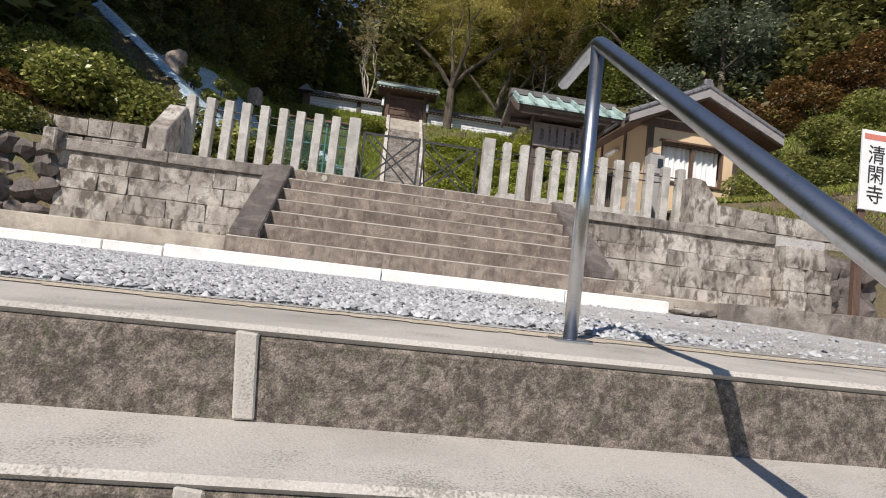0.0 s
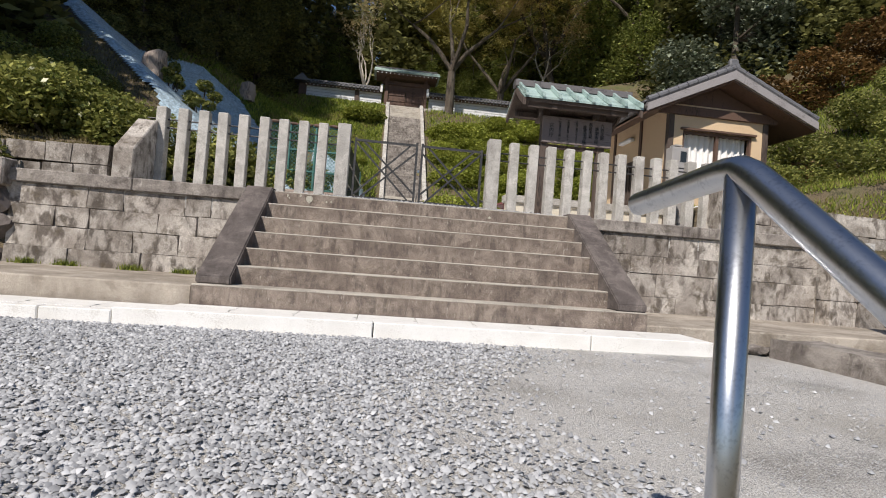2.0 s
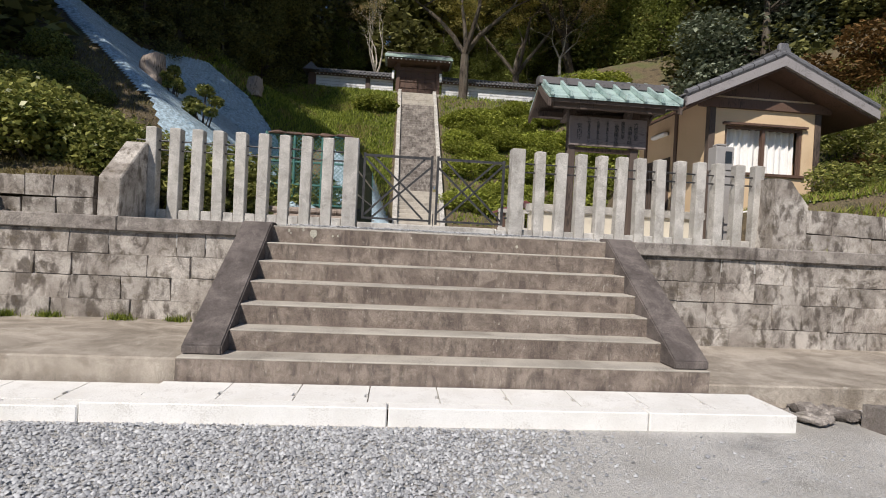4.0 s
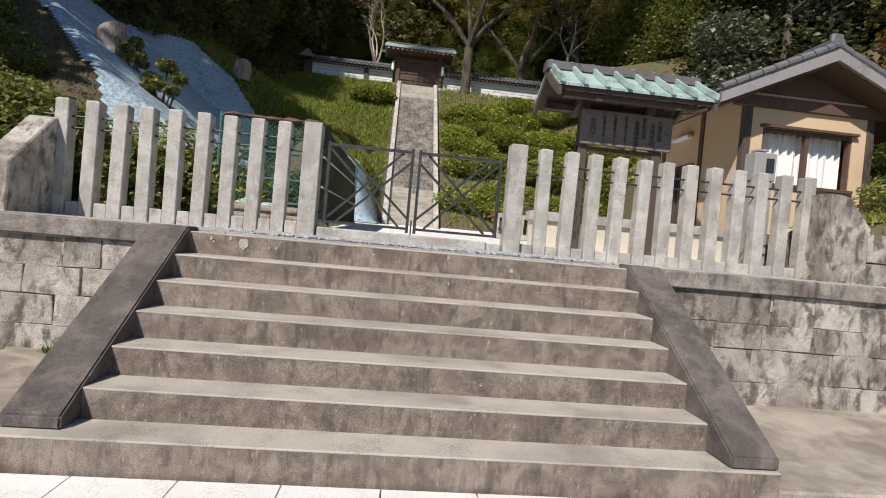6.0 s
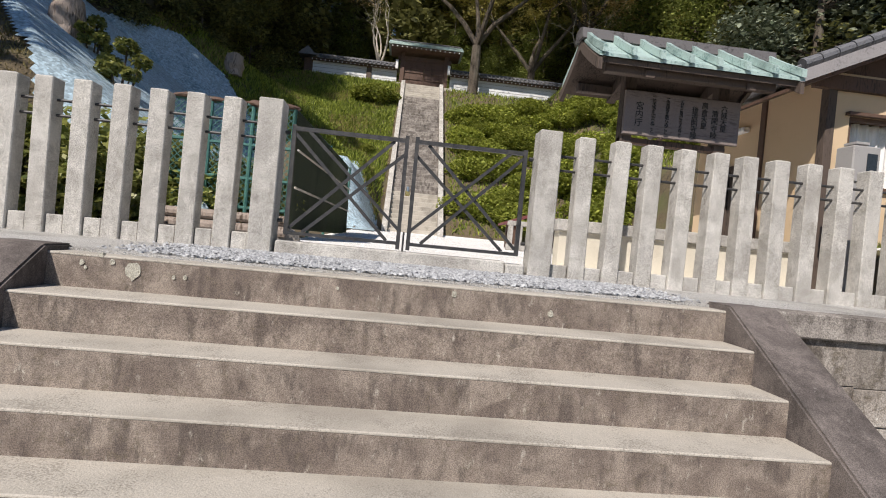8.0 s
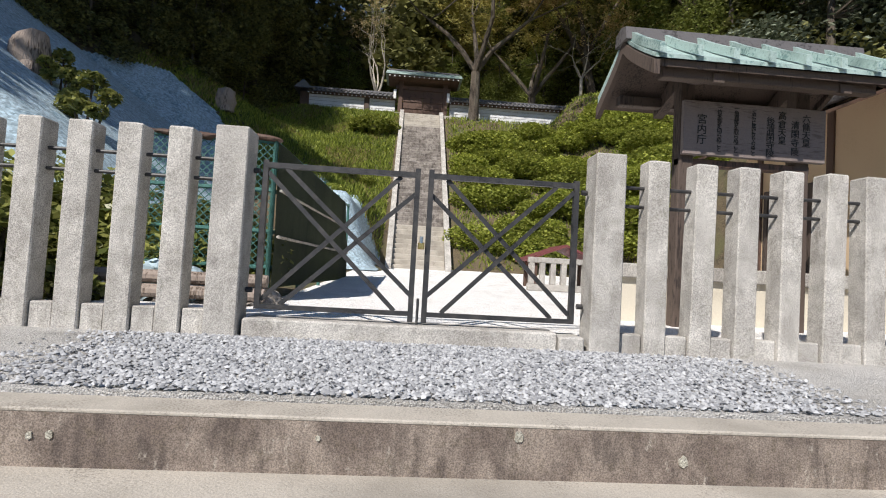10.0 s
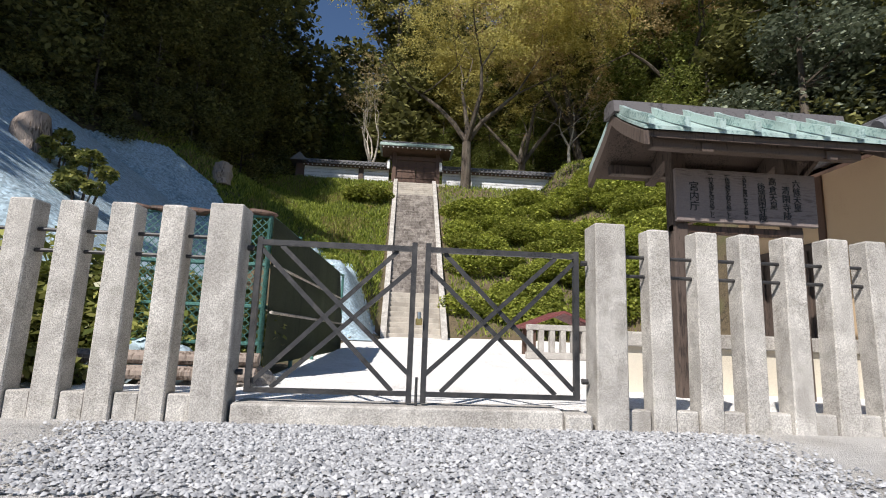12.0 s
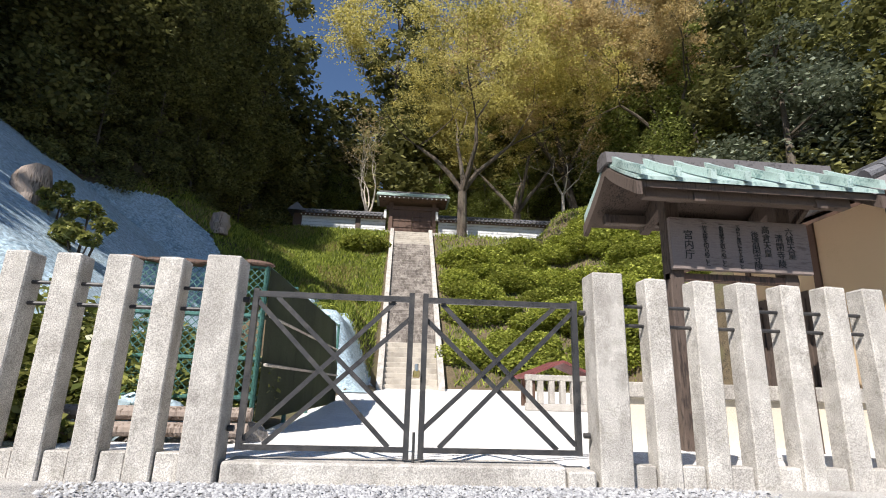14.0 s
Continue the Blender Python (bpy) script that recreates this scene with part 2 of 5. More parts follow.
PALEBARK = material("pale_bark", (0.25, 0.22, 0.18), (0.46, 0.42, 0.36), 6, 0.9, 0.4, 40)
STUMP = material("silvered_stump", (0.11, 0.08, 0.06), (0.34, 0.28, 0.24), 5, 0.95, 0.8, 40, stretch=(1, 1, 0.15), speck=0.08)
INK = material("black_ink", (0.015, 0.015, 0.015), (0.03, 0.03, 0.03), 5, 0.7, 0, speck=0.0)
WHITEPAINT = material("white_sign_paint", (0.76, 0.76, 0.76), (0.84, 0.84, 0.84), 3, 0.5, 0, speck=0.0)
REDPAINT = material("faded_red_paint", (0.55, 0.16, 0.12), (0.66, 0.22, 0.17), 5, 0.6, 0, speck=0.0)
REDROOF = material("dark_red_roof", (0.10, 0.03, 0.03), (0.20, 0.06, 0.06), 5, 0.6, 0.1)
BRASS = material("brass", (0.50, 0.36, 0.13), (0.68, 0.52, 0.22), 30, 0.35, 0, metal=1.0, speck=0.0)
DARKGLASS = material("dark_display", (0.015, 0.018, 0.02), (0.03, 0.035, 0.04), 5, 0.15, 0, speck=0.0)

STONES = leaf_material("crushed_stone", (0.26, 0.267, 0.28), (0.60, 0.61, 0.625), 0.0, 0.9, 0.0)
LEAF_DARK = leaf_material("dark_evergreen_leaves", (0.06, 0.066, 0.025), (0.32, 0.32, 0.115), 0.3, 0.7)
LEAF_MID = leaf_material("evergreen_leaves", (0.09, 0.12, 0.03), (0.37, 0.41, 0.12), 0.35, 0.45)
LEAF_MAPLE = leaf_material("young_maple_leaves", (0.37, 0.335, 0.09), (0.74, 0.66, 0.25), 0.55, 0.6, 0.1)
LEAF_RUST = leaf_material("rusty_young_leaves", (0.36, 0.275, 0.115), (0.66, 0.53, 0.28), 0.55, 0.6, 0.1)
LEAF_SHRUB = leaf_material("azalea_leaves", (0.15, 0.19, 0.03), (0.47, 0.50, 0.11), 0.4, 0.45)
LEAF_BANK = leaf_material("glossy_shrub_leaves", (0.085, 0.115, 0.028), (0.42, 0.42, 0.13), 0.35, 0.32)
LEAF_RED = leaf_material("reddish_hedge_leaves", (0.08, 0.05, 0.018), (0.28, 0.16, 0.06), 0.3, 0.45)
LEAF_SILVER = leaf_material("silvery_leaves", (0.06, 0.08, 0.045), (0.33, 0.37, 0.27), 0.2, 0.5)
GRASS = leaf_material("fresh_grass", (0.06, 0.10, 0.014), (0.40, 0.45, 0.085), 0.4, 0.5)
DRYGRASS = leaf_material("dry_grass", (0.16, 0.13, 0.05), (0.36, 0.30, 0.13), 0.3, 0.7)


# ---- building helpers ----
def thing(name, at, label, category, group="", kind="", turn=0):
    e = new(name)
    e.matrix_world = pose(*at, 0, 0, turn)
    return tagged(e, label, category, group, kind)


def mesh_of(name, bm, mat):
    me = bpy.data.meshes.new(name)
    bm.normal_update()
    bm.to_mesh(me)
    bm.free()
    for m in (mat if isinstance(mat, (list, tuple)) else [mat]):
        me.materials.append(m)
    return me


def part(name, bm, mat, parent=None, label=""):
    """One mesh object under a thing, in the parent's own coordinates."""
    ob = new(name, mesh_of(name, bm, mat))
    if parent:
        ob.parent = parent
    return tagged(ob, label)


def structure(name, bm, mat, label, category):
    return tagged(part(name, bm, mat), label, category, "", "structure")


def box(bm, x0, x1, y0, y1, z0, z1, bevel=0.0, slot=0):
    g = bmesh.ops.create_cube(bm, size=1, matrix=Matrix.LocRotScale(((x0 + x1) / 2, (y0 + y1) / 2, (z0 + z1) / 2), None, (abs(x1 - x0), abs(y1 - y0), abs(z1 - z0))))
    if bevel:
        edges = list({e for v in g["verts"] for e in v.link_edges})
        bmesh.ops.bevel(bm, geom=edges, offset=bevel, segments=1, affect="EDGES", clamp_overlap=True)
    return bm


def boxed(*a, **k):
    return box(bmesh.new(), *a, **k)


def tube(bm, p, q, r0, r1=None, sides=10):
    p, q = Vector(p), Vector(q)
    d = q - p
    m = Matrix.Translation((p + q) / 2) @ d.to_track_quat("Z", "Y").to_matrix().to_4x4()
    bmesh.ops.create_cone(bm, cap_ends=True, segments=sides, radius1=r0, radius2=r0 if r1 is None else r1, depth=d.length, matrix=m)
    return bm


def bar(bm, p, q, w, h):
    """A flat bar from p to q: w across, h deep along y."""
    p, q = Vector(p), Vector(q)
    d = q - p
    m = Matrix.Translation((p + q) / 2) @ d.to_track_quat("Z", "Y").to_matrix().to_4x4() @ Matrix.Diagonal((w, h, d.length, 1))
    bmesh.ops.create_cube(bm, size=1, matrix=m)
    return bm


def prism(bm, outline, axis, a, b):
    """A flat outline pushed from a to b along x or y. The outline is (y, z) for x and (x, z) for y."""
    put = (lambda u, v, w: (w, u, v)) if axis == "x" else (lambda u, v, w: (u, w, v))
    lo, hi = [bm.verts.new(put(u, v, a)) for u, v in outline], [bm.verts.new(put(u, v, b)) for u, v in outline]
    k = len(outline)
    bm.faces.new(lo)
    bm.faces.new(hi[::-1])
    for i in range(k):
        bm.faces.new((lo[i], hi[i], hi[(i + 1) % k], lo[(i + 1) % k]))
    bmesh.ops.recalc_face_normals(bm, faces=bm.faces)
    return bm


def shake(bm, amount, scale=4.0):
    for v in bm.verts:
        v.co += amount * noise.noise_vector(v.co * scale)
    return bm


def array_mesh(name, verts, faces, mat):
    me = bpy.data.meshes.new(name)
    k = faces.shape[1]
    me.vertices.add(len(verts))
    me.vertices.foreach_set("co", verts.astype(np.float32).ravel())
    me.loops.add(faces.size)
    me.loops.foreach_set("vertex_index", faces.astype(np.int32).ravel())
    me.polygons.add(len(faces))
    me.polygons.foreach_set("loop_start", np.arange(0, faces.size, k, dtype=np.int32))
    me.polygons.foreach_set("loop_total", np.full(len(faces), k, dtype=np.int32))
    me.update(calc_edges=True)
    me.materials.append(mat)
    return me


def leaves(name, centres, size, mat, rng, flat=0.35, long=1.6):
    """A mesh of small folded leaves at the given places. flat: how far they lie level."""
    n = len(centres)
    up = rng.normal(size=(n, 3))
    up[:, 2] = np.abs(up[:, 2]) + flat * 2
    up /= np.linalg.norm(up, axis=1)[:, None]
    a = np.cross(up, rng.normal(size=(n, 3)))
    a /= np.linalg.norm(a, axis=1)[:, None]
    b = np.cross(up, a)
    s = (size * rng.uniform(0.6, 1.3, n))[:, None]
    a, b = a * s * long / 2, b * s / 2
    v = np.stack([centres - a, centres + b + up * s * 0.12, centres + a, centres - b + up * s * 0.12], axis=1).reshape(-1, 3)
    return array_mesh(name, v, np.arange(4 * n).reshape(-1, 4), mat)


# ---- the lie of the land ----
def smooth(a, b, x):
    t = min(1.0, max(0.0, (x - a) / (b - a)))
    return t * t * (3 - 2 * t)


def slope_z(y):
    """Height of the court and of the slope behind it, along the far stairs."""
    if y < 17:
        return 1.38 + 0.37 * smooth(3, 17, y)
    return 1.75 + 0.74 * (min(y, 28.8) - 17) + 0.12 * max(0, min(y - 28.8, 4)) + 0.5 * max(0, min(y, 46) - 34)


def ground_z(x, y):
    if y < -4.45:
        return -2.2
    if y < 1.9:
        return -0.225 + 0.055 * smooth(-4.2, -0.7, y)
    z = slope_z(y)
    if y < 3.42:
        z = 1.2 if x > -4.2 else 1.325
    # hillside that rises to the west
    edge = 4.25 - 1.95 * smooth(5.2, 7.0, y)
    w = max(0.0, -x - edge)
    rise = 0.75 * min(w, 12) + 0.35 * max(0, min(w, 60) - 12)
    if y < 40:
        rise = min(rise, 0.42 * smooth(2.66, 2.8, y) + 0.3 * max(0, min(y, 5.0) - 2.72) + 0.75 * max(0, y - 5.0))
    if x < -0.8 and 12.9 < y < 22:
        rise += 2.1 * smooth(12.9, 14.2, y) * smooth(0.8, 1.9, -x) * (1 - smooth(17.5, 21, y)) * (1 - smooth(3.0, 4.5, -x))
    if y > 19.5:
        rise *= 1 - smooth(19.5, 27.5, y) * smooth(-13, -8.5, x)
    z += rise * (1 - smooth(42, 56, y))
    # bank that rises to the east
    e = max(0.0, x - (7.7 if y > 4.2 else 5.3))
    bank = (0.55 if y > 4.2 else 0.24) * min(e, 25) * smooth(2.9, 3.6, y) + (0.55 * smooth(3.0, 3.4, y) if x > 5.3 and y < 4.6 else 0)
    if y > 12:
        bank *= 1 - 0.5 * smooth(12, 20, y)
    bank += 0.42 * max(0, min(y, 12) - 4) * smooth(7.7, 9.5, x) * (1 - 0.6 * smooth(12, 24, y))
    z += bank
    return z + 0.05 * noise.noise(Vector((x * 0.8, y * 0.8, 0))) * (1 if abs(x) > 5 or y > 19 else 0)


def strip_values(*spans):
    out = []
    for a, b, k in spans:
        out += [a + (b - a) * i / k for i in range(k)]
    return out + [spans[-1][1]]


gx = strip_values((-400, -60, 6), (-60, -14, 23), (-14, 14, 84), (14, 60, 23), (60, 400, 6))
gy = strip_values((-400, -20, 4), (-20, -4.46, 4), (-4.46, -4.44, 1), (-4.44, 1.88, 12), (1.88, 1.9, 1), (1.9, 5, 20), (5, 34, 70), (34, 70, 18), (70, 400, 6))
gv = np.array([(x, y, ground_z(x, y)) for y in gy for x in gx])
nx = len(gx)
gf = np.array([(j * nx + i, j * nx + i + 1, (j + 1) * nx + i + 1, (j + 1) * nx + i) for j in range(len(gy) - 1) for i in range(nx - 1)])
ground = new("ground", array_mesh("ground", gv, gf, DIRT))
tagged(ground, "brown earth hillside and ground around the steps", "ground", "", "structure")
for poly in ground.data.polygons:
    poly.use_smooth = True


def sheet(name, x0, x1, y0, y1, step, lift, mat, label, category, inside=None):
    """A thin layer that follows the ground."""
    kx, ky = max(1, round((x1 - x0) / step)), max(1, round((y1 - y0) / step))
    v = np.array([(x0 + (x1 - x0) * i / kx, y0 + (y1 - y0) * j / ky, ground_z(x0 + (x1 - x0) * i / kx, y0 + (y1 - y0) * j / ky) + lift) for j in range(ky + 1) for i in range(kx + 1)])
    f = np.array([(j * (kx + 1) + i, j * (kx + 1) + i + 1, (j + 1) * (kx + 1) + i + 1, (j + 1) * (kx + 1) + i) for j in range(ky) for i in range(kx) if inside is None or inside(x0 + (x1 - x0) * (i + 0.5) / kx, y0 + (y1 - y0) * (j + 0.5) / ky)])
    return tagged(new(name, array_mesh(name, v, f, mat)), label, category, "", "structure")


sheet("lower_gravel", -9, 9, -4.25, 0.05, 0.25, 0.03, FINEGRAVEL, "grey compacted gravel yard below the steps", "gravel")
sheet("white_court", -4.0, 7.6, 3.5, 17.1, 0.2, 0.02, WHITEGRAVEL, "white gravel court behind the iron gate", "gravel", lambda x, y: x > -1.35 or y < 4.5)


# ---- lower steps ----
lower_steps = thing("lower_steps", (0, 0, 0), "weathered mossy concrete steps up to the gravel yard", "steps", "", "structure")
step_edges = [(-4.785, -0.2), (-5.085, -0.4)] + [(-5.085 - 0.26 * k, -0.4 - 0.21 * k) for k in range(1, 9)]
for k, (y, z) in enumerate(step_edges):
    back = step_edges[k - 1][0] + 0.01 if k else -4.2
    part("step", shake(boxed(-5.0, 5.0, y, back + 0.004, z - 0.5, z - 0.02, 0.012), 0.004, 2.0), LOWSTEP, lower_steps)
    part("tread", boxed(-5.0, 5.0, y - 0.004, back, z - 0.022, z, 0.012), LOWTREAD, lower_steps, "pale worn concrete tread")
    part("mortar", shake(shake(boxed(-0.885, -0.84, y - 0.006, y + 0.02, z - 0.2, z - 0.015, 0.004), 0.012, 9.0), 0.005, 40.0), LOWTREAD, lower_steps, "pale mortar joint")
def on_sand(x, y):
    near = -4.37 + 0.05 * noise.noise(Vector((x * 2.2, 3.1, 0))) + 0.025 * noise.noise(Vector((x * 9, 1.7, 0)))
    return near < y < -4.08 + 0.07 * noise.noise(Vector((x * 1.6, 7.7, 0)))


sheet("sand_edge", -5, 5, -4.44, -3.98, 0.025, 0.028, SAND, "sandy strip along the top concrete step", "sand", on_sand)


# ---- handrail ----
handrail = thing("handrail", (-0.017, -4.43, -0.2), "brushed steel tube handrail beside the lower steps", "handrail")
bm = bmesh.new()
tube(bm, (0, 0, 0.008), (0, 0, 0.925), 0.0215, sides=24)
part("post", bm, STEEL, handrail)
part("base_plate", boxed(-0.055, 0.055, -0.045, 0.045, 0, 0.008, 0.002), STEEL, handrail, "thin steel base plate")
curve = bpy.data.curves.new("top_rail", "CURVE")
curve.dimensions, curve.bevel_depth, curve.bevel_resolution = "3D", 0.0225, 6
sp = curve.splines.new("POLY")
rail_points = [(0, 0.29, 0.908), (0, 0.03, 0.928), (0, 0.0, 0.926), (0, -0.02, 0.916), (0, -0.04, 0.902), (0, -2.7, 0.902 - 2.66 * 0.748)]
sp.points.add(len(rail_points) - 1)
for p, c in zip(sp.points, rail_points):
    p.co = (*c, 1)
curve.use_fill_caps = True
rail_ob = new("rail_shape", curve)
me = bpy.data.meshes.new_from_object(rail_ob.evaluated_get(bpy.context.evaluated_depsgraph_get()))
bpy.data.objects.remove(rail_ob)
me.materials.clear()
me.materials.append(STEEL)
for poly in me.polygons:
    poly.use_smooth = True
top_rail = new("top_rail", me)
top_rail.parent = handrail
for ob in handrail.children:
    if ob.name.startswith("post"):
        for poly in ob.data.polygons:
            poly.use_smooth = len(poly.vertices) == 4
part("lower_post", tube(bmesh.new(), (0, -2.5, -2.0), (0, -2.5, -0.9), 0.0215, sides=16), STEEL, handrail)


# ---- drain kerb ----
drain = thing("drain_kerb", (0, 0, 0), "new white concrete drain kerb with notched covers", "kerb", "", "structure")
for a, b in ((-8.5, -6.2), (-6.19, -3.21), (-3.2, -2.655), (-2.645, -0.53), (-0.52, 1.45), (1.46, 2.64)):
    part("kerb_block", boxed(a, b, -0.59, -0.46, -0.3, -0.002 if a > -2.65 else -0.03, 0.008), KERB, drain)
x = 2.62
while x > -8:
    bm = bmesh.new()
    prism(bm, [(x - 0.545, -0.455), (x - 0.005, -0.455), (x - 0.005, -0.35), (x - 0.03, -0.335), (x - 0.03, -0.27), (x - 0.005, -0.255), (x - 0.005, -0.03), (x - 0.545, -0.03)], "y", 0, 0.05)
    for v in bm.verts:
        v.co = Vector((v.co.x, v.co.z, -0.055 + v.co.y + (0.0 if x > -2.3 else -0.02)))
    part("cover", bm, KERB, drain)
    x -= 0.55
part("channel", boxed(-8.5, 2.62, -0.46, -0.005, -0.35, -0.06), CHEEK, drain, "dark concrete channel under the covers")
part("end_cap", boxed(2.62, 2.66, -0.585, -0.02, -0.3, -0.006, 0.004), KERB, drain)


# ---- main stairs ----
RISE, GO = 0.187, 0.2805
stairs = thing("main_stairs", (0, 0, 0), "weathered brown-grey concrete stairs with seven steps", "stairs", "", "structure")
for k in range(1, 8):
    y, z = (k - 1) * GO, RISE * k
    a, b = (-2.25, 2.3) if k == 1 else (-1.925, 1.985)
    # Riser colour is part stain, part painted dimness beside the brighter tread.
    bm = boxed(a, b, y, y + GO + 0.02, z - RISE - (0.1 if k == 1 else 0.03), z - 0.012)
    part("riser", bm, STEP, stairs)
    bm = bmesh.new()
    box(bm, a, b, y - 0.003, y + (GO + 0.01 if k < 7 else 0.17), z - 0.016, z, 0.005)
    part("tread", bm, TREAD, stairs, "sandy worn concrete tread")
for a, b, name in ((-2.25, -1.925, "cheek"), (1.985, 2.305, "cheek")):
    y0 = 0.09 if a < 0 else 0.02
    bm = prism(bmesh.new(), [(y0, RISE), (y0, RISE + 0.075), (1.66, 1.345), (1.9, 1.345), (1.9, RISE)], "x", a, b)
    bmesh.ops.bevel(bm, geom=bm.edges[:], offset=0.012, segments=2, affect="EDGES")
    part("cheek", bm, CHEEK, stairs, "dark sloping concrete cheek wall")

apron = thing("apron", (0, 0, 0), "sandy concrete ledge at the foot of the retaining wall", "ledge", "", "structure")
part("ledge", shake(boxed(-9, -2.252, 0.03, 1.95, -0.3, 0.17, 0.015), 0.006, 1.5), APRON, apron)
part("ledge", shake(boxed(2.302, 9, 0.03, 1.95, -0.3, 0.06, 0.015), 0.012, 1.5), APRON, apron)


# ---- platform ----
platform = structure("platform", boxed(-5.2, 6.9, 1.86, 3.5, 1.0, 1.325), FINEGRAVEL, "grey gravel platform before the stone fence", "platform")


# ---- retaining walls: backing, coping and single stones ----
def stone(bm, x0, x1, y0, y1, z0, z1, rng, skew=0.016):
    box(bm, x0, x1, y0, y1, z0, z1)
    for v in bm.verts:
        v.co += Vector((rng.uniform(-skew, skew), 0, rng.uniform(-skew * 0.6, skew * 0.6)))
        if abs(v.co.y - y0) < 1e-4:
            v.co.y += rng.uniform(0, 0.012)
    bmesh.ops.bevel(bm, geom=[e for e in bm.edges if all(v.co.y < y0 + 0.05 for v in e.verts)], offset=0.004, segments=1, affect="EDGES")
    return bm


def stone_wall(name, x0, x1, face, z0, z1, rows, label, seed, cap=True, wide=(0.32, 0.95)):
    rng = random.Random(seed)
    w = thing(name, (0, 0, 0), label, "wall", "", "structure")
    part("backing", boxed(x0, x1, face + 0.03, face + 0.35, z0 - 0.3, z1 - 0.004), COPING, w)
    heights = [rng.uniform(0.85, 1.15) for _ in range(rows)]
    total = sum(heights)
    z = z0
    for h in heights:
        h = h / total * (z1 - z0)
        x = x0
        while x < x1 - 0.01:
            e = min(x1, x + rng.uniform(*wide))
            if x1 - e < 0.2:
                e = x1
            part("stone", stone(bmesh.new(), x + 0.002, e - 0.002, face + rng.uniform(0, 0.01), face + 0.2, z + 0.002, z + h - 0.002, rng), BLOCK, w)
            x = e
        z += h
    if cap:
        x = x0
        while x < x1 - 0.01:
            e = min(x1, x + rng.uniform(1.2, 1.9))
            if x1 - e < 0.5:
                e = x1
            part("coping", shake(boxed(x + 0.003, e - 0.003, face - 0.035, face + 0.22, z1, z1 + 0.165, 0.012), 0.006, 3.0), COPING, w, "long grey coping stone with dark streaks")
            x = e
    return w


stone_wall("wall_west", -5.1, -2.06, 1.84, 0.14, 1.165, 4, "low lichen-stained squared stone retaining wall", 3)
stone_wall("wall_east", 2.15, 5.95, 1.84, 0.03, 1.165, 4, "lichen-stained squared stone retaining wall with dark streaks", 8, wide=(0.28, 0.6))


# ---- stone fence ----
def fence_post(at, w, h, label, group):
    t = thing("fence_post", at, label, "fence post", group)
    bm = bmesh.new()
    box(bm, -w / 2, w / 2, 0, w, 0, h)
    top = [f for f in bm.faces if f.normal.z > 0.9]
    bmesh.ops.poke(bm, faces=top, offset=0.022)
    bmesh.ops.bevel(bm, geom=[e for e in bm.edges if abs(e.verts[0].co.z - e.verts[1].co.z) > 0.5 or (e.verts[0].co.z > h - 0.01 and e.verts[1].co.z > h - 0.01 and e.calc_length() > w * 0.9)], offset=0.008, segments=1, affect="EDGES")
    part("shaft", shake(bm, 0.003, 6.0), GRANITE, t)
    return t


FY = 3.256
GROUND = 1.33
rng = random.Random(5)
first = None
for i in range(9):
    x = -1.572 - 0.306 * i
    m = pose(x, FY + 0.05, GROUND - 0.05, rng.uniform(-0.4, 0.4), rng.uniform(-0.5, 0.5), rng.uniform(-2, 2))
    if first is None:
        first = fence_post((0, 0, 0), 0.152, 1.356, "square pale granite fence post with chamfered top", "granite fence posts")
        first.matrix_world = m
    else:
        copy_thing(first, m)
for i in range(12):
    x = 1.6 + 0.3172 * i
    copy_thing(first, pose(x, FY + 0.05, GROUND - 0.05, rng.uniform(-0.4, 0.4), rng.uniform(-0.7, 0.7), rng.uniform(-2, 2)))
for x in (-1.232, 1.238):
    fence_post((x, FY, GROUND - 0.04), 0.208, 1.365, "thick square granite gate post beside the iron gate", "granite gate posts")
fence_base = thing("fence_base", (0, 0, 0), "low granite base blocks between fence posts", "fence base", "", "structure")
for i in range(-1, 8):
    a = -1.572 - 0.306 * i
    part("block", boxed(a - 0.306 + 0.082 if i >= 0 else -1.49, a - 0.082 if i >= 0 else -1.345, FY + 0.07, FY + 0.17, GROUND - 0.1, GROUND + 0.155, 0.008), GRANITE, fence_base)
for i in range(-1, 11):
    a = 1.6 + 0.3172 * i
    part("block", boxed(a + 0.082 if i >= 0 else 1.35, a + 0.3172 - 0.082 if i >= 0 else 1.515, FY + 0.07, FY + 0.17, GROUND - 0.1, GROUND + 0.125, 0.008), GRANITE, fence_base)
for side, a, b in (("west", -4.25, -1.25), ("east", 1.25, 5.3)):
    rails = thing("fence_rails", (0, 0, 0), "two thin black iron rods through granite posts", "fence rail", "fence rails")
    for z in (2.455, 2.325):
        part("rod", tube(bmesh.new(), (a, FY + 0.12, z), (b, FY + 0.12, z), 0.0125, sides=8), IRON, rails)

sill = thing("gate_sill", (0, 0, 0), "long granite sill under the iron gate", "sill", "", "structure")
part("sill_stone", shake(boxed(-1.105, 0.93, FY + 0.03, FY + 0.3, GROUND - 0.1, 1.445, 0.012), 0.004, 3), GRANITE, sill)
part("sill_stone", shake(boxed(0.937, 1.105, FY + 0.0, FY + 0.25, GROUND - 0.1, 1.425, 0.012), 0.004, 3), GRANITE, sill)


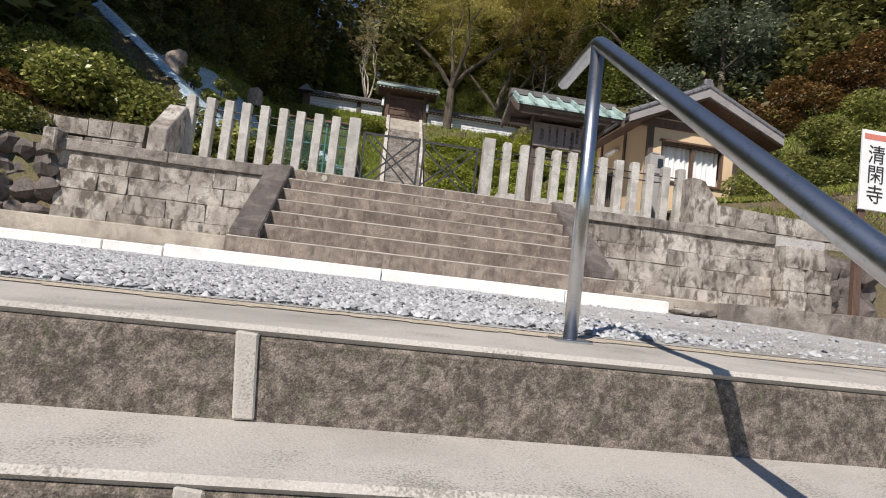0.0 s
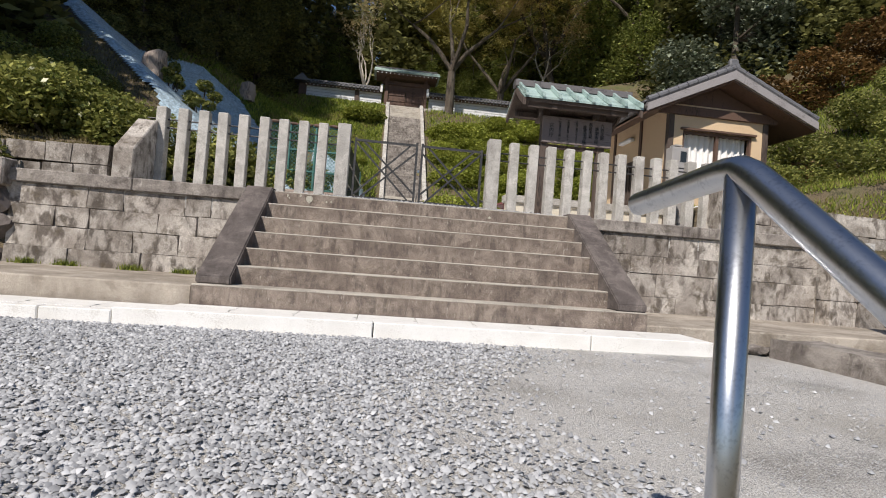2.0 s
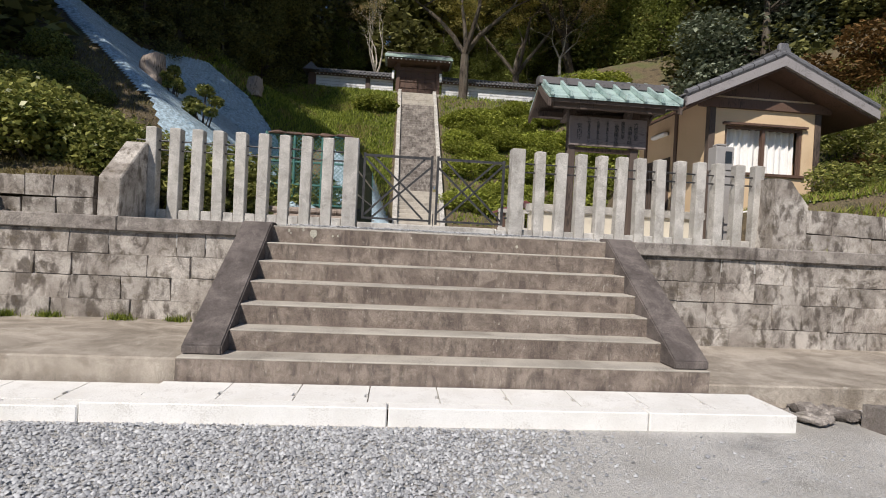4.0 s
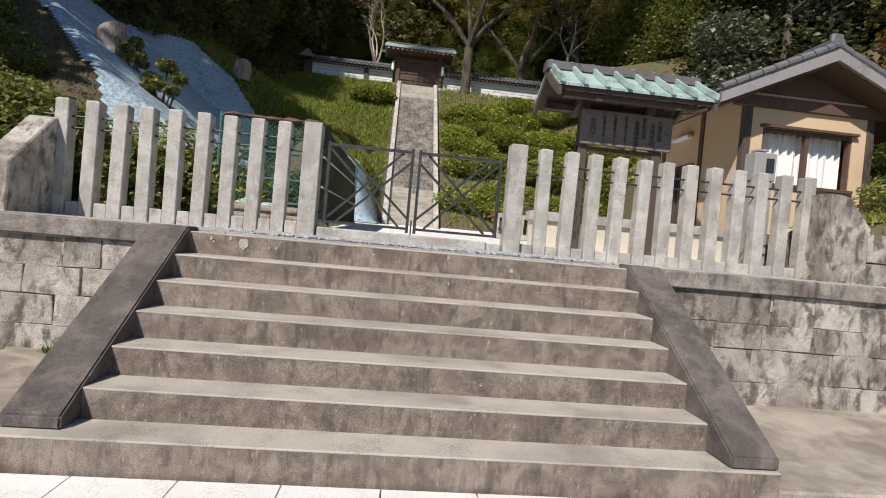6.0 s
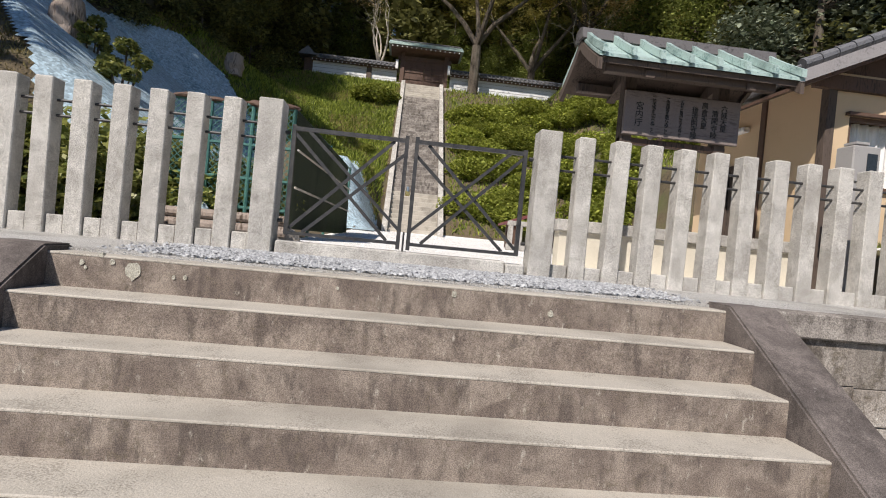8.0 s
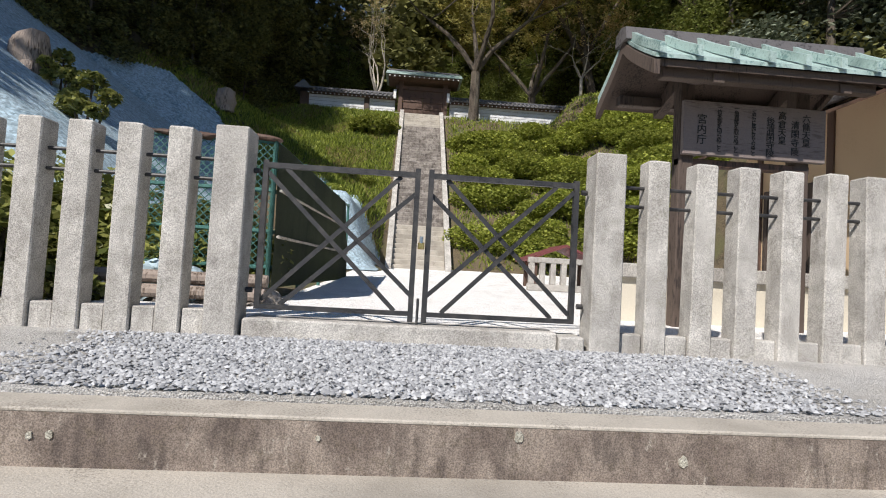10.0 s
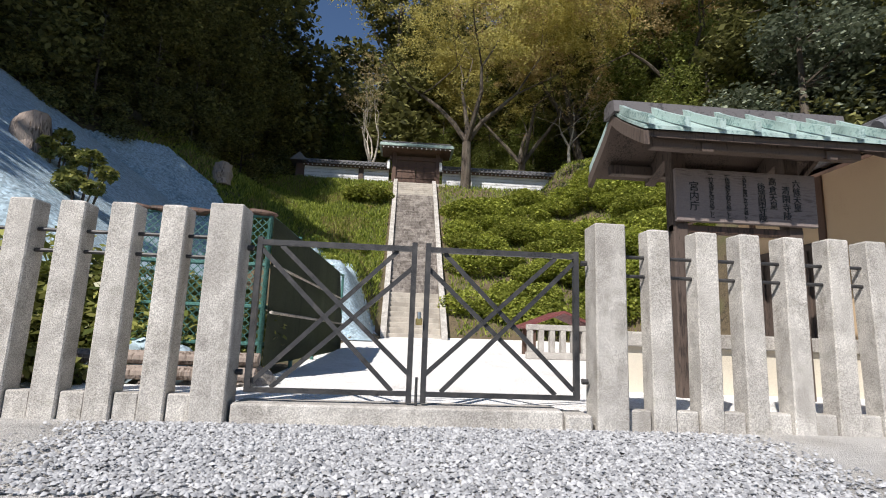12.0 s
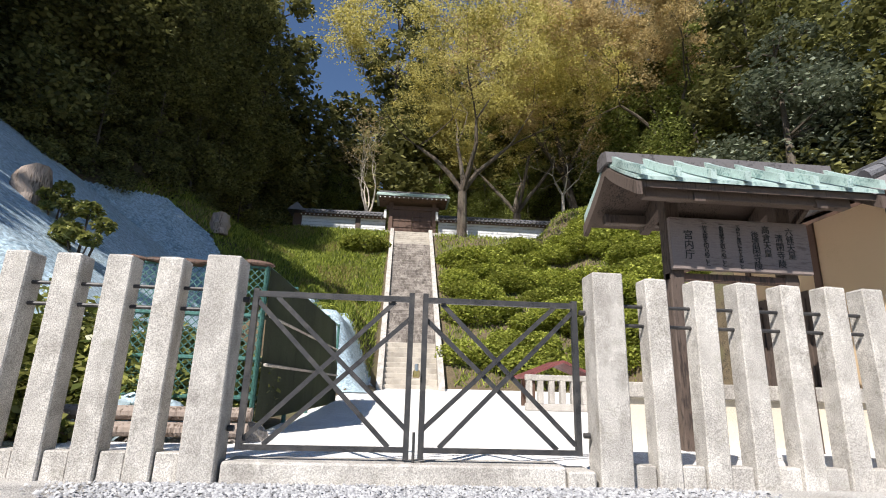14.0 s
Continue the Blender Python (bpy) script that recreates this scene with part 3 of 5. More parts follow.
# ---- iron gate ----
gate = thing("iron_gate", (0, FY + 0.13, 0), "closed black iron double gate with crossed bars and padlock", "gate")
for s in (-1, 1):
    xo, xi = s * 1.06, s * 0.028
    leaf = part("leaf_frame", bmesh.new(), IRON, gate)
    bm = bmesh.new()
    box(bm, min(xo, xo - s * 0.035), max(xo, xo - s * 0.035), -0.02, 0.02, 1.50, 2.475)
    box(bm, min(xi, xi + s * 0.035), max(xi, xi + s * 0.035), -0.02, 0.02, 1.46, 2.485)
    a, b = sorted((xo - s * 0.035, xi + s * 0.035))
    box(bm, a, b, -0.018, 0.018, 2.425, 2.46)
    box(bm, a, b, -0.018, 0.018, 1.50, 1.53)
    bm.to_mesh(leaf.data)
    bm.free()
    top, low = 2.425, 1.53
    for flip, y in ((False, -0.008), (True, 0.008)):
        for (ua, va), (ub, vb) in (((0, 0.03), (0.87, 0.895)), ((0.12, 0), (0.985, 0.80))):
            za, zb = (low + va, low + vb) if flip else (top - va, top - vb)
            p, q = Vector((xo - s * (0.035 + ua), 0, za)), Vector((xo - s * (0.035 + ub), 0, zb))
            side = Vector(((q - p).z, 0, -(q - p).x)).normalized() * 0.0145
            outline = [(v.x, v.z) for v in (p + side, q + side, q - side, p - side)]
            part("cross_bar", prism(bmesh.new(), outline, "y", y - 0.006, y + 0.006), IRON, leaf)
    for z in (1.62, 2.4):
        part("hinge", tube(bmesh.new(), (s * 1.08, 0, z), (s * 1.12, 0, z), 0.018, sides=8), IRON, leaf)
part("drop_bolt", tube(bmesh.new(), (0, -0.024, 1.44), (0, -0.024, 1.62), 0.009, sides=8), IRON, gate, "thin dark iron drop bolt")
lock = part("padlock", boxed(-0.022, 0.022, -0.05, -0.026, 1.945, 1.99, 0.006), BRASS, gate, "small brass padlock")
part("shackle", tube(bmesh.new(), (0, -0.038, 1.985), (0, -0.038, 2.03), 0.012, sides=8), STEEL, lock)


# ---- stone wing walls beside the fence ----
wing_w = thing("wing_wall_west", (0, 0, 0), "sloping stone wing wall with mossy inner face", "wall", "", "structure")
bm = prism(bmesh.new(), [(2.62, 1.3), (2.62, 1.84), (3.25, 2.40), (3.35, 2.42), (3.35, 1.3)], "x", -4.34, -4.06)
bmesh.ops.bevel(bm, geom=bm.edges[:], offset=0.015, segments=1, affect="EDGES")
part("coping", shake(bm, 0.01, 3), BLOCK, wing_w)
wr = random.Random(12)
for z0, z1 in ((1.3, 1.55), (1.555, 1.84)):
    x = -4.39
    while x > -6.4:
        e = x - wr.uniform(0.3, 0.6)
        part("stone", stone(bmesh.new(), e + 0.005, x - 0.005, 2.64 + (x + 4.39) * 0.02, 2.9, z0, z1 - 0.005 + (x + 4.39) * 0.03, wr), BLOCK, wing_w)
        x = e
wing_e = thing("wing_wall_east", (0, 0, 0), "rough stone wing wall sloping down beside the fence", "wall", "", "structure")
bm = prism(bmesh.new(), [(5.1, 1.3), (5.1, 2.40), (5.38, 2.38), (5.62, 2.0), (5.64, 1.3)], "y", 2.95, 3.5)
bmesh.ops.subdivide_edges(bm, edges=bm.edges[:], cuts=2, use_grid_fill=True)
part("boulder", shake(shake(bm, 0.05, 2.5), 0.02, 8), BLOCK, wing_e)
for z0, z1 in ((1.25, 1.6), (1.605, 1.96)):
    x = 5.6
    while x < 9.5:
        e = x + wr.uniform(0.35, 0.7)
        part("stone", stone(bmesh.new(), x + 0.005, e - 0.005, 2.98, 3.3, z0 - (x - 5.6) * 0.03, z1 - 0.005 - (x - 5.6) * 0.03, wr), BLOCK, wing_e)
        x = e
corner_e = thing("corner_wall_east", (0, 0, 0), "dark squared stone side wall at the yard's edge", "wall", "", "structure")
for z0, z1 in ((0.0, 0.42), (0.425, 0.8), (0.805, 1.15)):
    x = 5.97
    while x < 6.6:
        e = x + wr.uniform(0.3, 0.45)
        part("stone", stone(bmesh.new(), x + 0.005, e - 0.005, 1.62 + (x - 5.97) * -0.1, 2.1, z0, z1 - 0.005, wr), BLOCK, corner_e)
        x = e
structure("bank_fill_east", boxed(5.96, 9, 2.1, 3.1, 0, 1.25), DIRT, "earth behind the side wall", "ground")


# ---- court: low wall, small fence ----
low_wall = thing("low_wall", (0, 0, 0), "low plastered wall with stone coping behind the fence", "wall", "", "structure")
part("wall_body", boxed(1.9, 5.2, 4.9, 5.1, 1.3, 1.85), CREAM, low_wall)
part("coping", boxed(1.85, 5.2, 4.84, 5.16, 1.85, 1.99, 0.01), GRANITE, low_wall)
mini = thing("small_stone_fence", (2.1, 9.0, 1.55), "small white stone railing in the court", "fence")
part("rail", boxed(0, 1.5, 0, 0.12, 0.5, 0.6, 0.01), GRANITE, mini)
part("base", boxed(0, 1.5, -0.02, 0.14, 0, 0.12, 0.01), GRANITE, mini)
for i in range(8):
    part("post", boxed(0.02 + i * 0.195, 0.11 + i * 0.195, 0, 0.12, 0.12, 0.5, 0.006), GRANITE, mini)
hut = thing("small_roofed_basin", (2.9, 9.9, 1.45), "small dark red roof behind the stone railing", "shelter")
bm = prism(bmesh.new(), [(-0.75, 0.68), (0, 0.98), (0.75, 0.68), (0.75, 0.63), (0, 0.93), (-0.75, 0.63)], "y", -0.5, 0.5)
part("roof", bm, REDROOF, hut)
for sx in (-0.55, 0.55):
    for sy in (-0.35, 0.35):
        part("leg", boxed(sx - 0.04, sx + 0.04, sy - 0.04, sy + 0.04, 0, 0.72), DARKWOOD, hut)


# ---- notice board with copper roof ----
notice = thing("notice_board", (0, 0, 0), "roofed wooden notice board with black brush writing", "notice board")
for x in (2.47, 3.62):
    part("post", boxed(x - 0.07, x + 0.07, 4.56, 4.70, 1.35, 3.75, 0.01), WOOD, notice)
part("cross_beam", boxed(2.4, 3.7, 4.57, 4.66, 2.93, 3.0, 0.006), DARKWOOD, notice)
panel = part("panel", boxed(2.40, 3.80, 4.50, 4.55, 3.02, 3.53, 0.006), BOARDWOOD, notice, "silvered wooden panel")
part("front_beam", boxed(1.98, 3.92, 4.1, 4.2, 3.56, 3.66, 0.008), WOOD, notice)
part("back_beam", boxed(1.98, 4.05, 4.98, 5.08, 3.60, 3.70, 0.008), WOOD, notice)
part("ridge_beam", boxed(1.98, 4.2, 4.57, 4.69, 3.95, 4.05, 0.008), WOOD, notice)
for x in (2.47, 3.62):
    part("bracket", prism(bmesh.new(), [(4.08, 3.62), (4.63, 3.98), (5.15, 3.62), (5.15, 3.54), (4.63, 3.72), (4.08, 3.54)], "x", x - 0.05, x + 0.05), WOOD, notice)


def curved_roof(x0, x1, y_ridge, half, z_ridge, drop, thick, n=6):
    """Outline in (y, z) of a slightly hollow gable roof."""
    top = []
    for i in range(-n, n + 1):
        u = i / n
        top.append((y_ridge + u * half, z_ridge - drop * (abs(u) ** 0.85)))
    return top + [(y, z - thick) for y, z in reversed(top)]


part("roof_deck", prism(bmesh.new(), curved_roof(0, 0, 4.63, 0.60, 4.10, 0.42, 0.06), "x", 1.90, 4.12), WOOD, notice)
part("roof_sheet", prism(bmesh.new(), curved_roof(0, 0, 4.63, 0.64, 4.14, 0.43, 0.035), "x", 1.86, 4.16), COPPER, notice, "verdigris copper roof sheet")
for i in range(8):
    x = 1.90 + i * 0.316
    part("batten", prism(bmesh.new(), curved_roof(0, 0, 4.63, 0.685, 4.225, 0.44, 0.085), "x", x - 0.026, x + 0.026), COPPER, notice, "raised copper batten seam")
part("ridge_cap", prism(bmesh.new(), [(4.50, 4.06), (4.52, 4.18), (4.63, 4.21), (4.74, 4.18), (4.76, 4.06)], "x", 1.82, 4.18), COPPERDARK, notice, "dark copper ridge cap")
for x0 in (1.865, 4.12):
    part("barge_board", prism(bmesh.new(), curved_roof(0, 0, 4.63, 0.65, 4.09, 0.44, 0.12), "x", x0 - 0.02, x0 + 0.03), WOOD, notice)


def lettering(words, mat, name, parent, at, size, gap, normal="-y", thick=0.002):
    """Upright writing, one character below the other."""
    for i, c in enumerate(words):
        cu = bpy.data.curves.new(name, "FONT")
        cu.body, cu.size, cu.align_x, cu.align_y, cu.extrude = c, size, "CENTER", "CENTER", thick
        ob = new("shape", cu)
        me = bpy.data.meshes.new_from_object(ob.evaluated_get(bpy.context.evaluated_depsgraph_get()))
        bpy.data.objects.remove(ob)
        me.materials.clear()
        me.materials.append(mat)
        ch = new(name, me)
        ch.matrix_world = pose(at[0], at[1], at[2] - i * gap, 90, 0, 0)
        ch.parent = parent


for words, x, z, size, gap in (("六條天皇", 3.60, 3.43, 0.085, 0.078), ("清閑寺陵", 3.49, 3.36, 0.085, 0.084), ("高倉天皇", 3.36, 3.44, 0.085, 0.078), ("後清閑寺陵", 3.245, 3.38, 0.085, 0.075),
                               ("一みだりに域内に立ち入らぬこと", 3.08, 3.475, 0.045, 0.0295), ("一魚鳥等を取らぬこと", 2.91, 3.475, 0.055, 0.044), ("一竹木等を切らぬこと", 2.745, 3.475, 0.055, 0.044), ("宮内庁", 2.575, 3.35, 0.10, 0.095)):
    lettering(words, INK, "character", panel, (x, 4.496, z), size, gap)


# ---- house ----
house = thing("house", (-0.09, 0, -0.05), "small ochre plastered house with grey tiled gable roof", "house")
HX0, HX1, HY0, HY1 = 5.30, 7.48, 4.88, 7.7
WX0, WX1, WZ0, WZ1 = 5.60, 7.16, 2.84, 3.72
for a in ((HX0, WX0, HY0, HY0 + 0.15, 1.4, 4.25), (WX1, HX1, HY0, HY0 + 0.15, 1.4, 4.25), (WX0, WX1, HY0, HY0 + 0.15, 1.4, WZ0), (WX0, WX1, HY0, HY0 + 0.15, WZ1, 4.25),
          (HX0, HX0 + 0.15, HY0 + 0.15, HY1, 1.4, 4.25), (HX1 - 0.15, HX1, HY0 + 0.15, HY1, 1.4, 4.25), (HX0 + 0.15, HX1 - 0.15, HY1 - 0.15, HY1, 1.4, 4.25)):
    part("wall", boxed(*a), PLASTER, house)
part("gable", prism(bmesh.new(), [(HX0, 4.25), (6.39, 4.72), (HX1, 4.25)], "y", HY0 + 0.03, HY0 + 0.15), DARKWOOD, house, "dark boarded gable")
part("gable_beam", boxed(HX0 - 0.25, HX1 + 0.2, HY0 - 0.06, HY0 + 0.02, 4.02, 4.2, 0.006), DARKWOOD, house)
for x in (HX0 - 0.03, HX1 - 0.09):
    part("corner_post", boxed(x, x + 0.12, HY0 - 0.025, HY0 + 0.1, 1.4, 4.2, 0.006), WOOD, house)
for y in (6.0, 7.3):
    part("corner_post", boxed(HX0 - 0.025, HX0 + 0.05, y, y + 0.11, 1.4, 4.25, 0.004), DARKWOOD, house)
win = part("window", boxed(WX0, WX1, HY0 + 0.02, HY0 + 0.1, WZ1 - 0.05, WZ1), DARKWOOD, house, "window with white curtains")
for a in ((WX0, WX0 + 0.045, WZ0, WZ1 - 0.05), (WX1 - 0.045, WX1, WZ0, WZ1 - 0.05), (6.36, 6.42, WZ0, WZ1 - 0.05)):
    part("frame", boxed(a[0], a[1], HY0 + 0.02, HY0 + 0.1, a[2], a[3]), DARKWOOD, win)
part("sill", boxed(WX0 - 0.05, WX1 + 0.05, HY0 - 0.05, HY0 + 0.1, WZ0 - 0.05, WZ0), DARKWOOD, win)
part("hood", boxed(WX0 - 0.06, WX1 + 0.06, HY0 - 0.07, HY0 + 0.02, WZ1, WZ1 + 0.04), DARKWOOD, win)
bm = bmesh.new()
top, bot = [], []
for i in range(90):
    x = WX0 + 0.04 + (WX1 - WX0 - 0.08) * i / 89
    y = HY0 + 0.2 + 0.03 * math.sin(i * 0.75) + 0.012 * math.sin(i * 1.9)
    top.append(bm.verts.new((x, y, WZ1 - 0.03)))
    bot.append(bm.verts.new((x, y, WZ0)))
for i in range(89):
    bm.faces.new((bot[i], bot[i + 1], top[i + 1], top[i]))
cur = part("curtain", bm, CURTAIN, win, "white gathered curtain")
part("room_back", boxed(WX0 - 0.1, WX1 + 0.1, HY0 + 0.4, HY0 + 0.45, WZ0 - 0.3, WZ1 + 0.2), DARKWOOD, house)
# side entrance
door = part("door", boxed(HX0 - 0.02, HX0 + 0.03, 6.25, 7.25, 1.5, 3.3), WOOD, house, "pale wooden lattice door")
for i in range(7):
    part("slat", boxed(HX0 - 0.045, HX0 - 0.02, 6.3 + i * 0.14, 6.34 + i * 0.14, 1.6, 3.2), WOOD, door)
part("wall_lamp", boxed(HX0 - 0.12, HX0, 6.35, 6.95, 3.78, 3.86, 0.02), WHITEPAINT, house, "white wall lamp")
# roof: tiled slopes, bargeboards, ridge
EX0, EX1, RX, RZ, EZ = 4.55, 8.25, 6.36, 4.90, 4.05
RY0, RY1 = 4.42, 8.2
for s, ex in ((-1, EX0), (1, EX1)):
    bm = prism(bmesh.new(), [(RX, RZ), (ex, EZ), (ex, EZ - 0.05), (RX, RZ - 0.05)], "y", RY0 + 0.03, RY1)
    slope = part("roof_slope", bm, TILE, house, "grey tiled roof slope")
    run = Vector((ex - RX, 0, EZ - RZ))
    kk = round(run.length / 0.24)
    tb = bmesh.new()
    box(tb, -0.002, 0.30, -0.13, 0.13, 0.0, 0.035, 0.01)
    tile = mesh_of("tile", tb, TILE)
    ang = math.degrees(math.atan2(RZ - EZ, abs(ex - RX)))
    for i in range(kk):
        for j in range(12):
            o = new("tile", tile)
            o.parent = slope
            p = Vector((RX, 0, RZ)) + run * (i / kk)
            o.matrix_local = pose(p.x, RY0 + 0.17 + j * 0.262, p.z + 0.012 + 0.01 * (i % 2), 0, ang if s > 0 else ang, 0 if s > 0 else 180)
    part("bargeboard", prism(bmesh.new(), [(RX, RZ - 0.02), (ex, EZ - 0.02), (ex, EZ - 0.17), (RX, RZ - 0.19)], "y", RY0 - 0.03, RY0 + 0.03), BARGE, house, "pale painted bargeboard")
    bm = bmesh.new()
    for i in range(9):
        p, q = Vector((RX, RY0 + 0.03, RZ + 0.05)) + run * (i / 9), Vector((RX, RY0 + 0.03, RZ + 0.05)) + run * ((i + 0.97) / 9)
        tube(bm, p, q, 0.062, 0.07, 10)
    part("verge_tile", bm, TILE, house)
    part("soffit", prism(bmesh.new(), [(RX, RZ - 0.19), (ex, EZ - 0.17), (ex, EZ - 0.21), (RX, RZ - 0.23)], "y", RY0 + 0.03, RY1), DARKWOOD, house)
    px = HX0 - 0.35 if s < 0 else HX1 + 0.35
    part("purlin", boxed(px - 0.06, px + 0.06, RY0 + 0.02, HY0 + 0.1, 4.12, 4.22, 0.006), BARGE, house)
bm = bmesh.new()
box(bm, RX - 0.11, RX + 0.11, RY0 + 0.05, RY1, RZ + 0.0, RZ + 0.10, 0.01)
box(bm, RX - 0.08, RX + 0.08, RY0 + 0.05, RY1, RZ + 0.10, RZ + 0.16, 0.01)
part("ridge", bm, TILE, house)
bm = bmesh.new()
tube(bm, (RX, RY0 - 0.01, RZ + 0.06), (RX, RY0 + 0.1, RZ + 0.06), 0.10, sides=16)
box(bm, RX - 0.10, RX + 0.10, RY0 + 0.02, RY0 + 0.12, RZ + 0.08, RZ + 0.24, 0.03)
part("ridge_end", bm, TILE, house, "grey ridge-end tile")
part("gutter", tube(bmesh.new(), (EX0 + 0.02, RY0, EZ - 0.06), (EX0 + 0.02, RY1, EZ - 0.06), 0.05, sides=10), COPPERDARK, house)

meter = thing("meter_box", (4.93, 4.05, 1.35), "grey metal intercom box on a pedestal", "box")
part("pedestal", boxed(-0.14, 0.14, -0.08, 0.12, 0, 1.3, 0.01), METALBOX, meter)
bx = part("case", boxed(-0.16, 0.16, -0.1, 0.14, 1.3, 1.70, 0.012), METALBOX, meter)
part("cap", boxed(-0.11, 0.05, -0.07, 0.1, 1.72, 1.75, 0.004), METALBOX, meter)
part("display", boxed(0.0, 0.12, -0.108, -0.1, 1.42, 1.62, 0.002), DARKGLASS, bx, "dark display window")


# ---- far stairs up to the tomb gate ----
far = thing("far_stairs", (0, 0, 0), "long steep pale stone stairs up to the wooden gate", "stairs", "", "structure")
N = 47
for i in range(N):
    y0, z1 = 17.0 + 11.8 * i / N, 1.75 + 8.73 * (i + 1) / N
    w = 0.12 * i / N
    part("step", boxed(-0.55 - w, 1.22 + w, y0, y0 + 0.3, z1 - 0.3, z1, 0.015), TREAD if i < 9 or i > 40 else COPING, far)
for a, b, da in ((-0.75, -0.55, -0.12), (1.22, 1.42, 0.12)):
    bm = bmesh.new()
    prism(bm, [(16.8, 1.6), (16.8, 1.95), (28.8, 10.75), (30.2, 10.9), (30.2, 9.5), (28.8, 9.3)], "x", a, b)
    for v in bm.verts:
        v.co.x += da * max(0, (v.co.y - 17) / 11.8)
    part("side_kerb", bm, GRANITE, far)
structure("gate_landing", boxed(-1.2, 2.0, 28.7, 31.5, 9.0, 10.55), TREAD, "pale stone landing before the gate", "landing")

WY, WZB = 30.2, 10.75


def roofed_wall(name, x0, x1, label):
    w = thing(name, (0, 0, 0), label, "wall", "", "structure")
    part("stone_base", boxed(x0 - 0.2, x1 + 0.2, WY - 0.15, WY + 0.4, WZB - 1.2, WZB, 0.02), BLOCK, w)
    part("wall_body", boxed(x0, x1, WY, WY + 0.25, WZB, WZB + 0.95), WHITEWALL, w)
    for i in range(4):
        part("line", boxed(x0, x1, WY - 0.012, WY, WZB + 0.18 + i * 0.2, WZB + 0.195 + i * 0.2), METALBOX, w)
    part("eave", boxed(x0 - 0.05, x1 + 0.05, WY - 0.3, WY + 0.5, WZB + 0.95, WZB + 1.03), DARKWOOD, w)
    part("roof", prism(bmesh.new(), [(WY - 0.42, WZB + 1.03), (WY + 0.12, WZB + 1.32), (WY + 0.66, WZB + 1.03)], "x", x0 - 0.1, x1 + 0.1), TILE, w)
    part("ridge", boxed(x0 - 0.1, x1 + 0.1, WY + 0.02, WY + 0.22, WZB + 1.3, WZB + 1.42, 0.02), TILE, w)
    bm, em = bmesh.new(), bmesh.new()
    x = x0
    while x < x1:
        tube(bm, (x, WY - 0.44, WZB + 1.05), (x, WY + 0.1, WZB + 1.35), 0.05, sides=6)
        box(em, x - 0.03, x + 0.03, WY - 0.31, WY - 0.24, WZB + 0.93, WZB + 0.98)
        x += 0.25
    part("roll_tile", bm, TILE, w)
    part("rafter_end", em, WHITEPAINT, w)
    return w


ww = roofed_wall("wall_far_west", -6.25, -1.25, "white plastered precinct wall with grey tiled roof")
part("wall_post", boxed(-3.05, -2.75, WY - 0.08, WY + 0.1, WZB, WZB + 1.0), WOOD, ww)
part("end_post", boxed(-6.75, -6.25, WY - 0.1, WY + 0.4, WZB, WZB + 1.05), DARKWOOD, ww)
part("end_roof", prism(bmesh.new(), [(-7.05, WZB + 1.1), (-6.5, WZB + 1.6), (-6.0, WZB + 1.1)], "y", WY - 0.6, WY + 0.8), TILE, ww)
we = roofed_wall("wall_far_east", 2.0, 12.1, "long white plastered precinct wall with tiled roof")
part("end_post", boxed(12.1, 12.8, WY - 0.1, WY + 0.4, WZB - 0.3, WZB + 1.05), DARKWOOD, we)

tomb = thing("tomb_gate", (0.37, WY - 0.2, WZB), "closed dark wooden gate with green copper roof", "gate")
for x in (-1.32, 1.32):
    part("post", boxed(x - 0.13, x + 0.13, -0.1, 0.16, -0.15, 2.2, 0.01), DARKWOOD, tomb)
    part("metal_cap", boxed(x - 0.16 + (0.3 if x < 0 else -0.3) * -0.8, x + 0.0 + (0.3 if x < 0 else -0.3) * -0.8, -0.3, -0.15, 0.9, 1.45, 0.02), WHITEPAINT, tomb)
part("lintel", boxed(-1.6, 1.6, -0.06, 0.12, 1.55, 1.8, 0.01), DARKWOOD, tomb)
part("panel", boxed(-1.2, 1.2, 0.02, 0.08, 1.2, 1.6), DARKWOOD, tomb)
for s in (-1, 1):
    leaf = part("door_leaf", boxed(min(0, s * 1.19) + 0.01, max(0, s * 1.19) - 0.01, 0.0, 0.06, -0.1, 1.2), DARKWOOD, tomb)
    for z in (0.05, 0.45, 0.85, 1.12):
        part("rail", boxed(min(s * 0.03, s * 1.15), max(s * 0.03, s * 1.15), -0.04, 0.0, z, z + 0.07), DARKWOOD, leaf)
part("eave_deck", boxed(-2.05, 2.05, -0.85, 0.95, 2.02, 2.12), DARKWOOD, tomb)
part("roof", prism(bmesh.new(), [(-0.95, 2.12), (-0.95, 2.2), (-0.4, 2.42), (0.0, 2.66), (0.15, 2.66), (0.6, 2.42), (1.1, 2.2), (1.1, 2.12)], "x", -2.2, 2.2), COPPER, tomb, "green copper roof")
part("ridge", boxed(-2.1, 2.1, -0.05, 0.2, 2.64, 2.74, 0.02), COPPERDARK, tomb)
for i in range(15):
    x = -1.96 + i * 0.28
    part("rafter_end", boxed(x - 0.03, x + 0.03, -0.9, -0.86, 2.0, 2.06), WHITEPAINT, tomb)


# ---- slope mat, stumps, green fence ----
def on_mat(x, y):
    edge = -6.9 + 1.5 * (18.9 - y) if y > 18.1 else -5.6 + 0.33 * (17.8 - y)
    return -13.0 + 0.8 * max(0, y - 14.3) < x < min(edge, -2.3) and 5.9 + 0.95 * max(0, -x - 4.85) < y < 19.2


sheet("slope_mat", -13.4, -2.0, 5.0, 19.4, 0.1, 0.06, TARP, "pale blue erosion mat pegged on the hillside", "slope mat", on_mat)

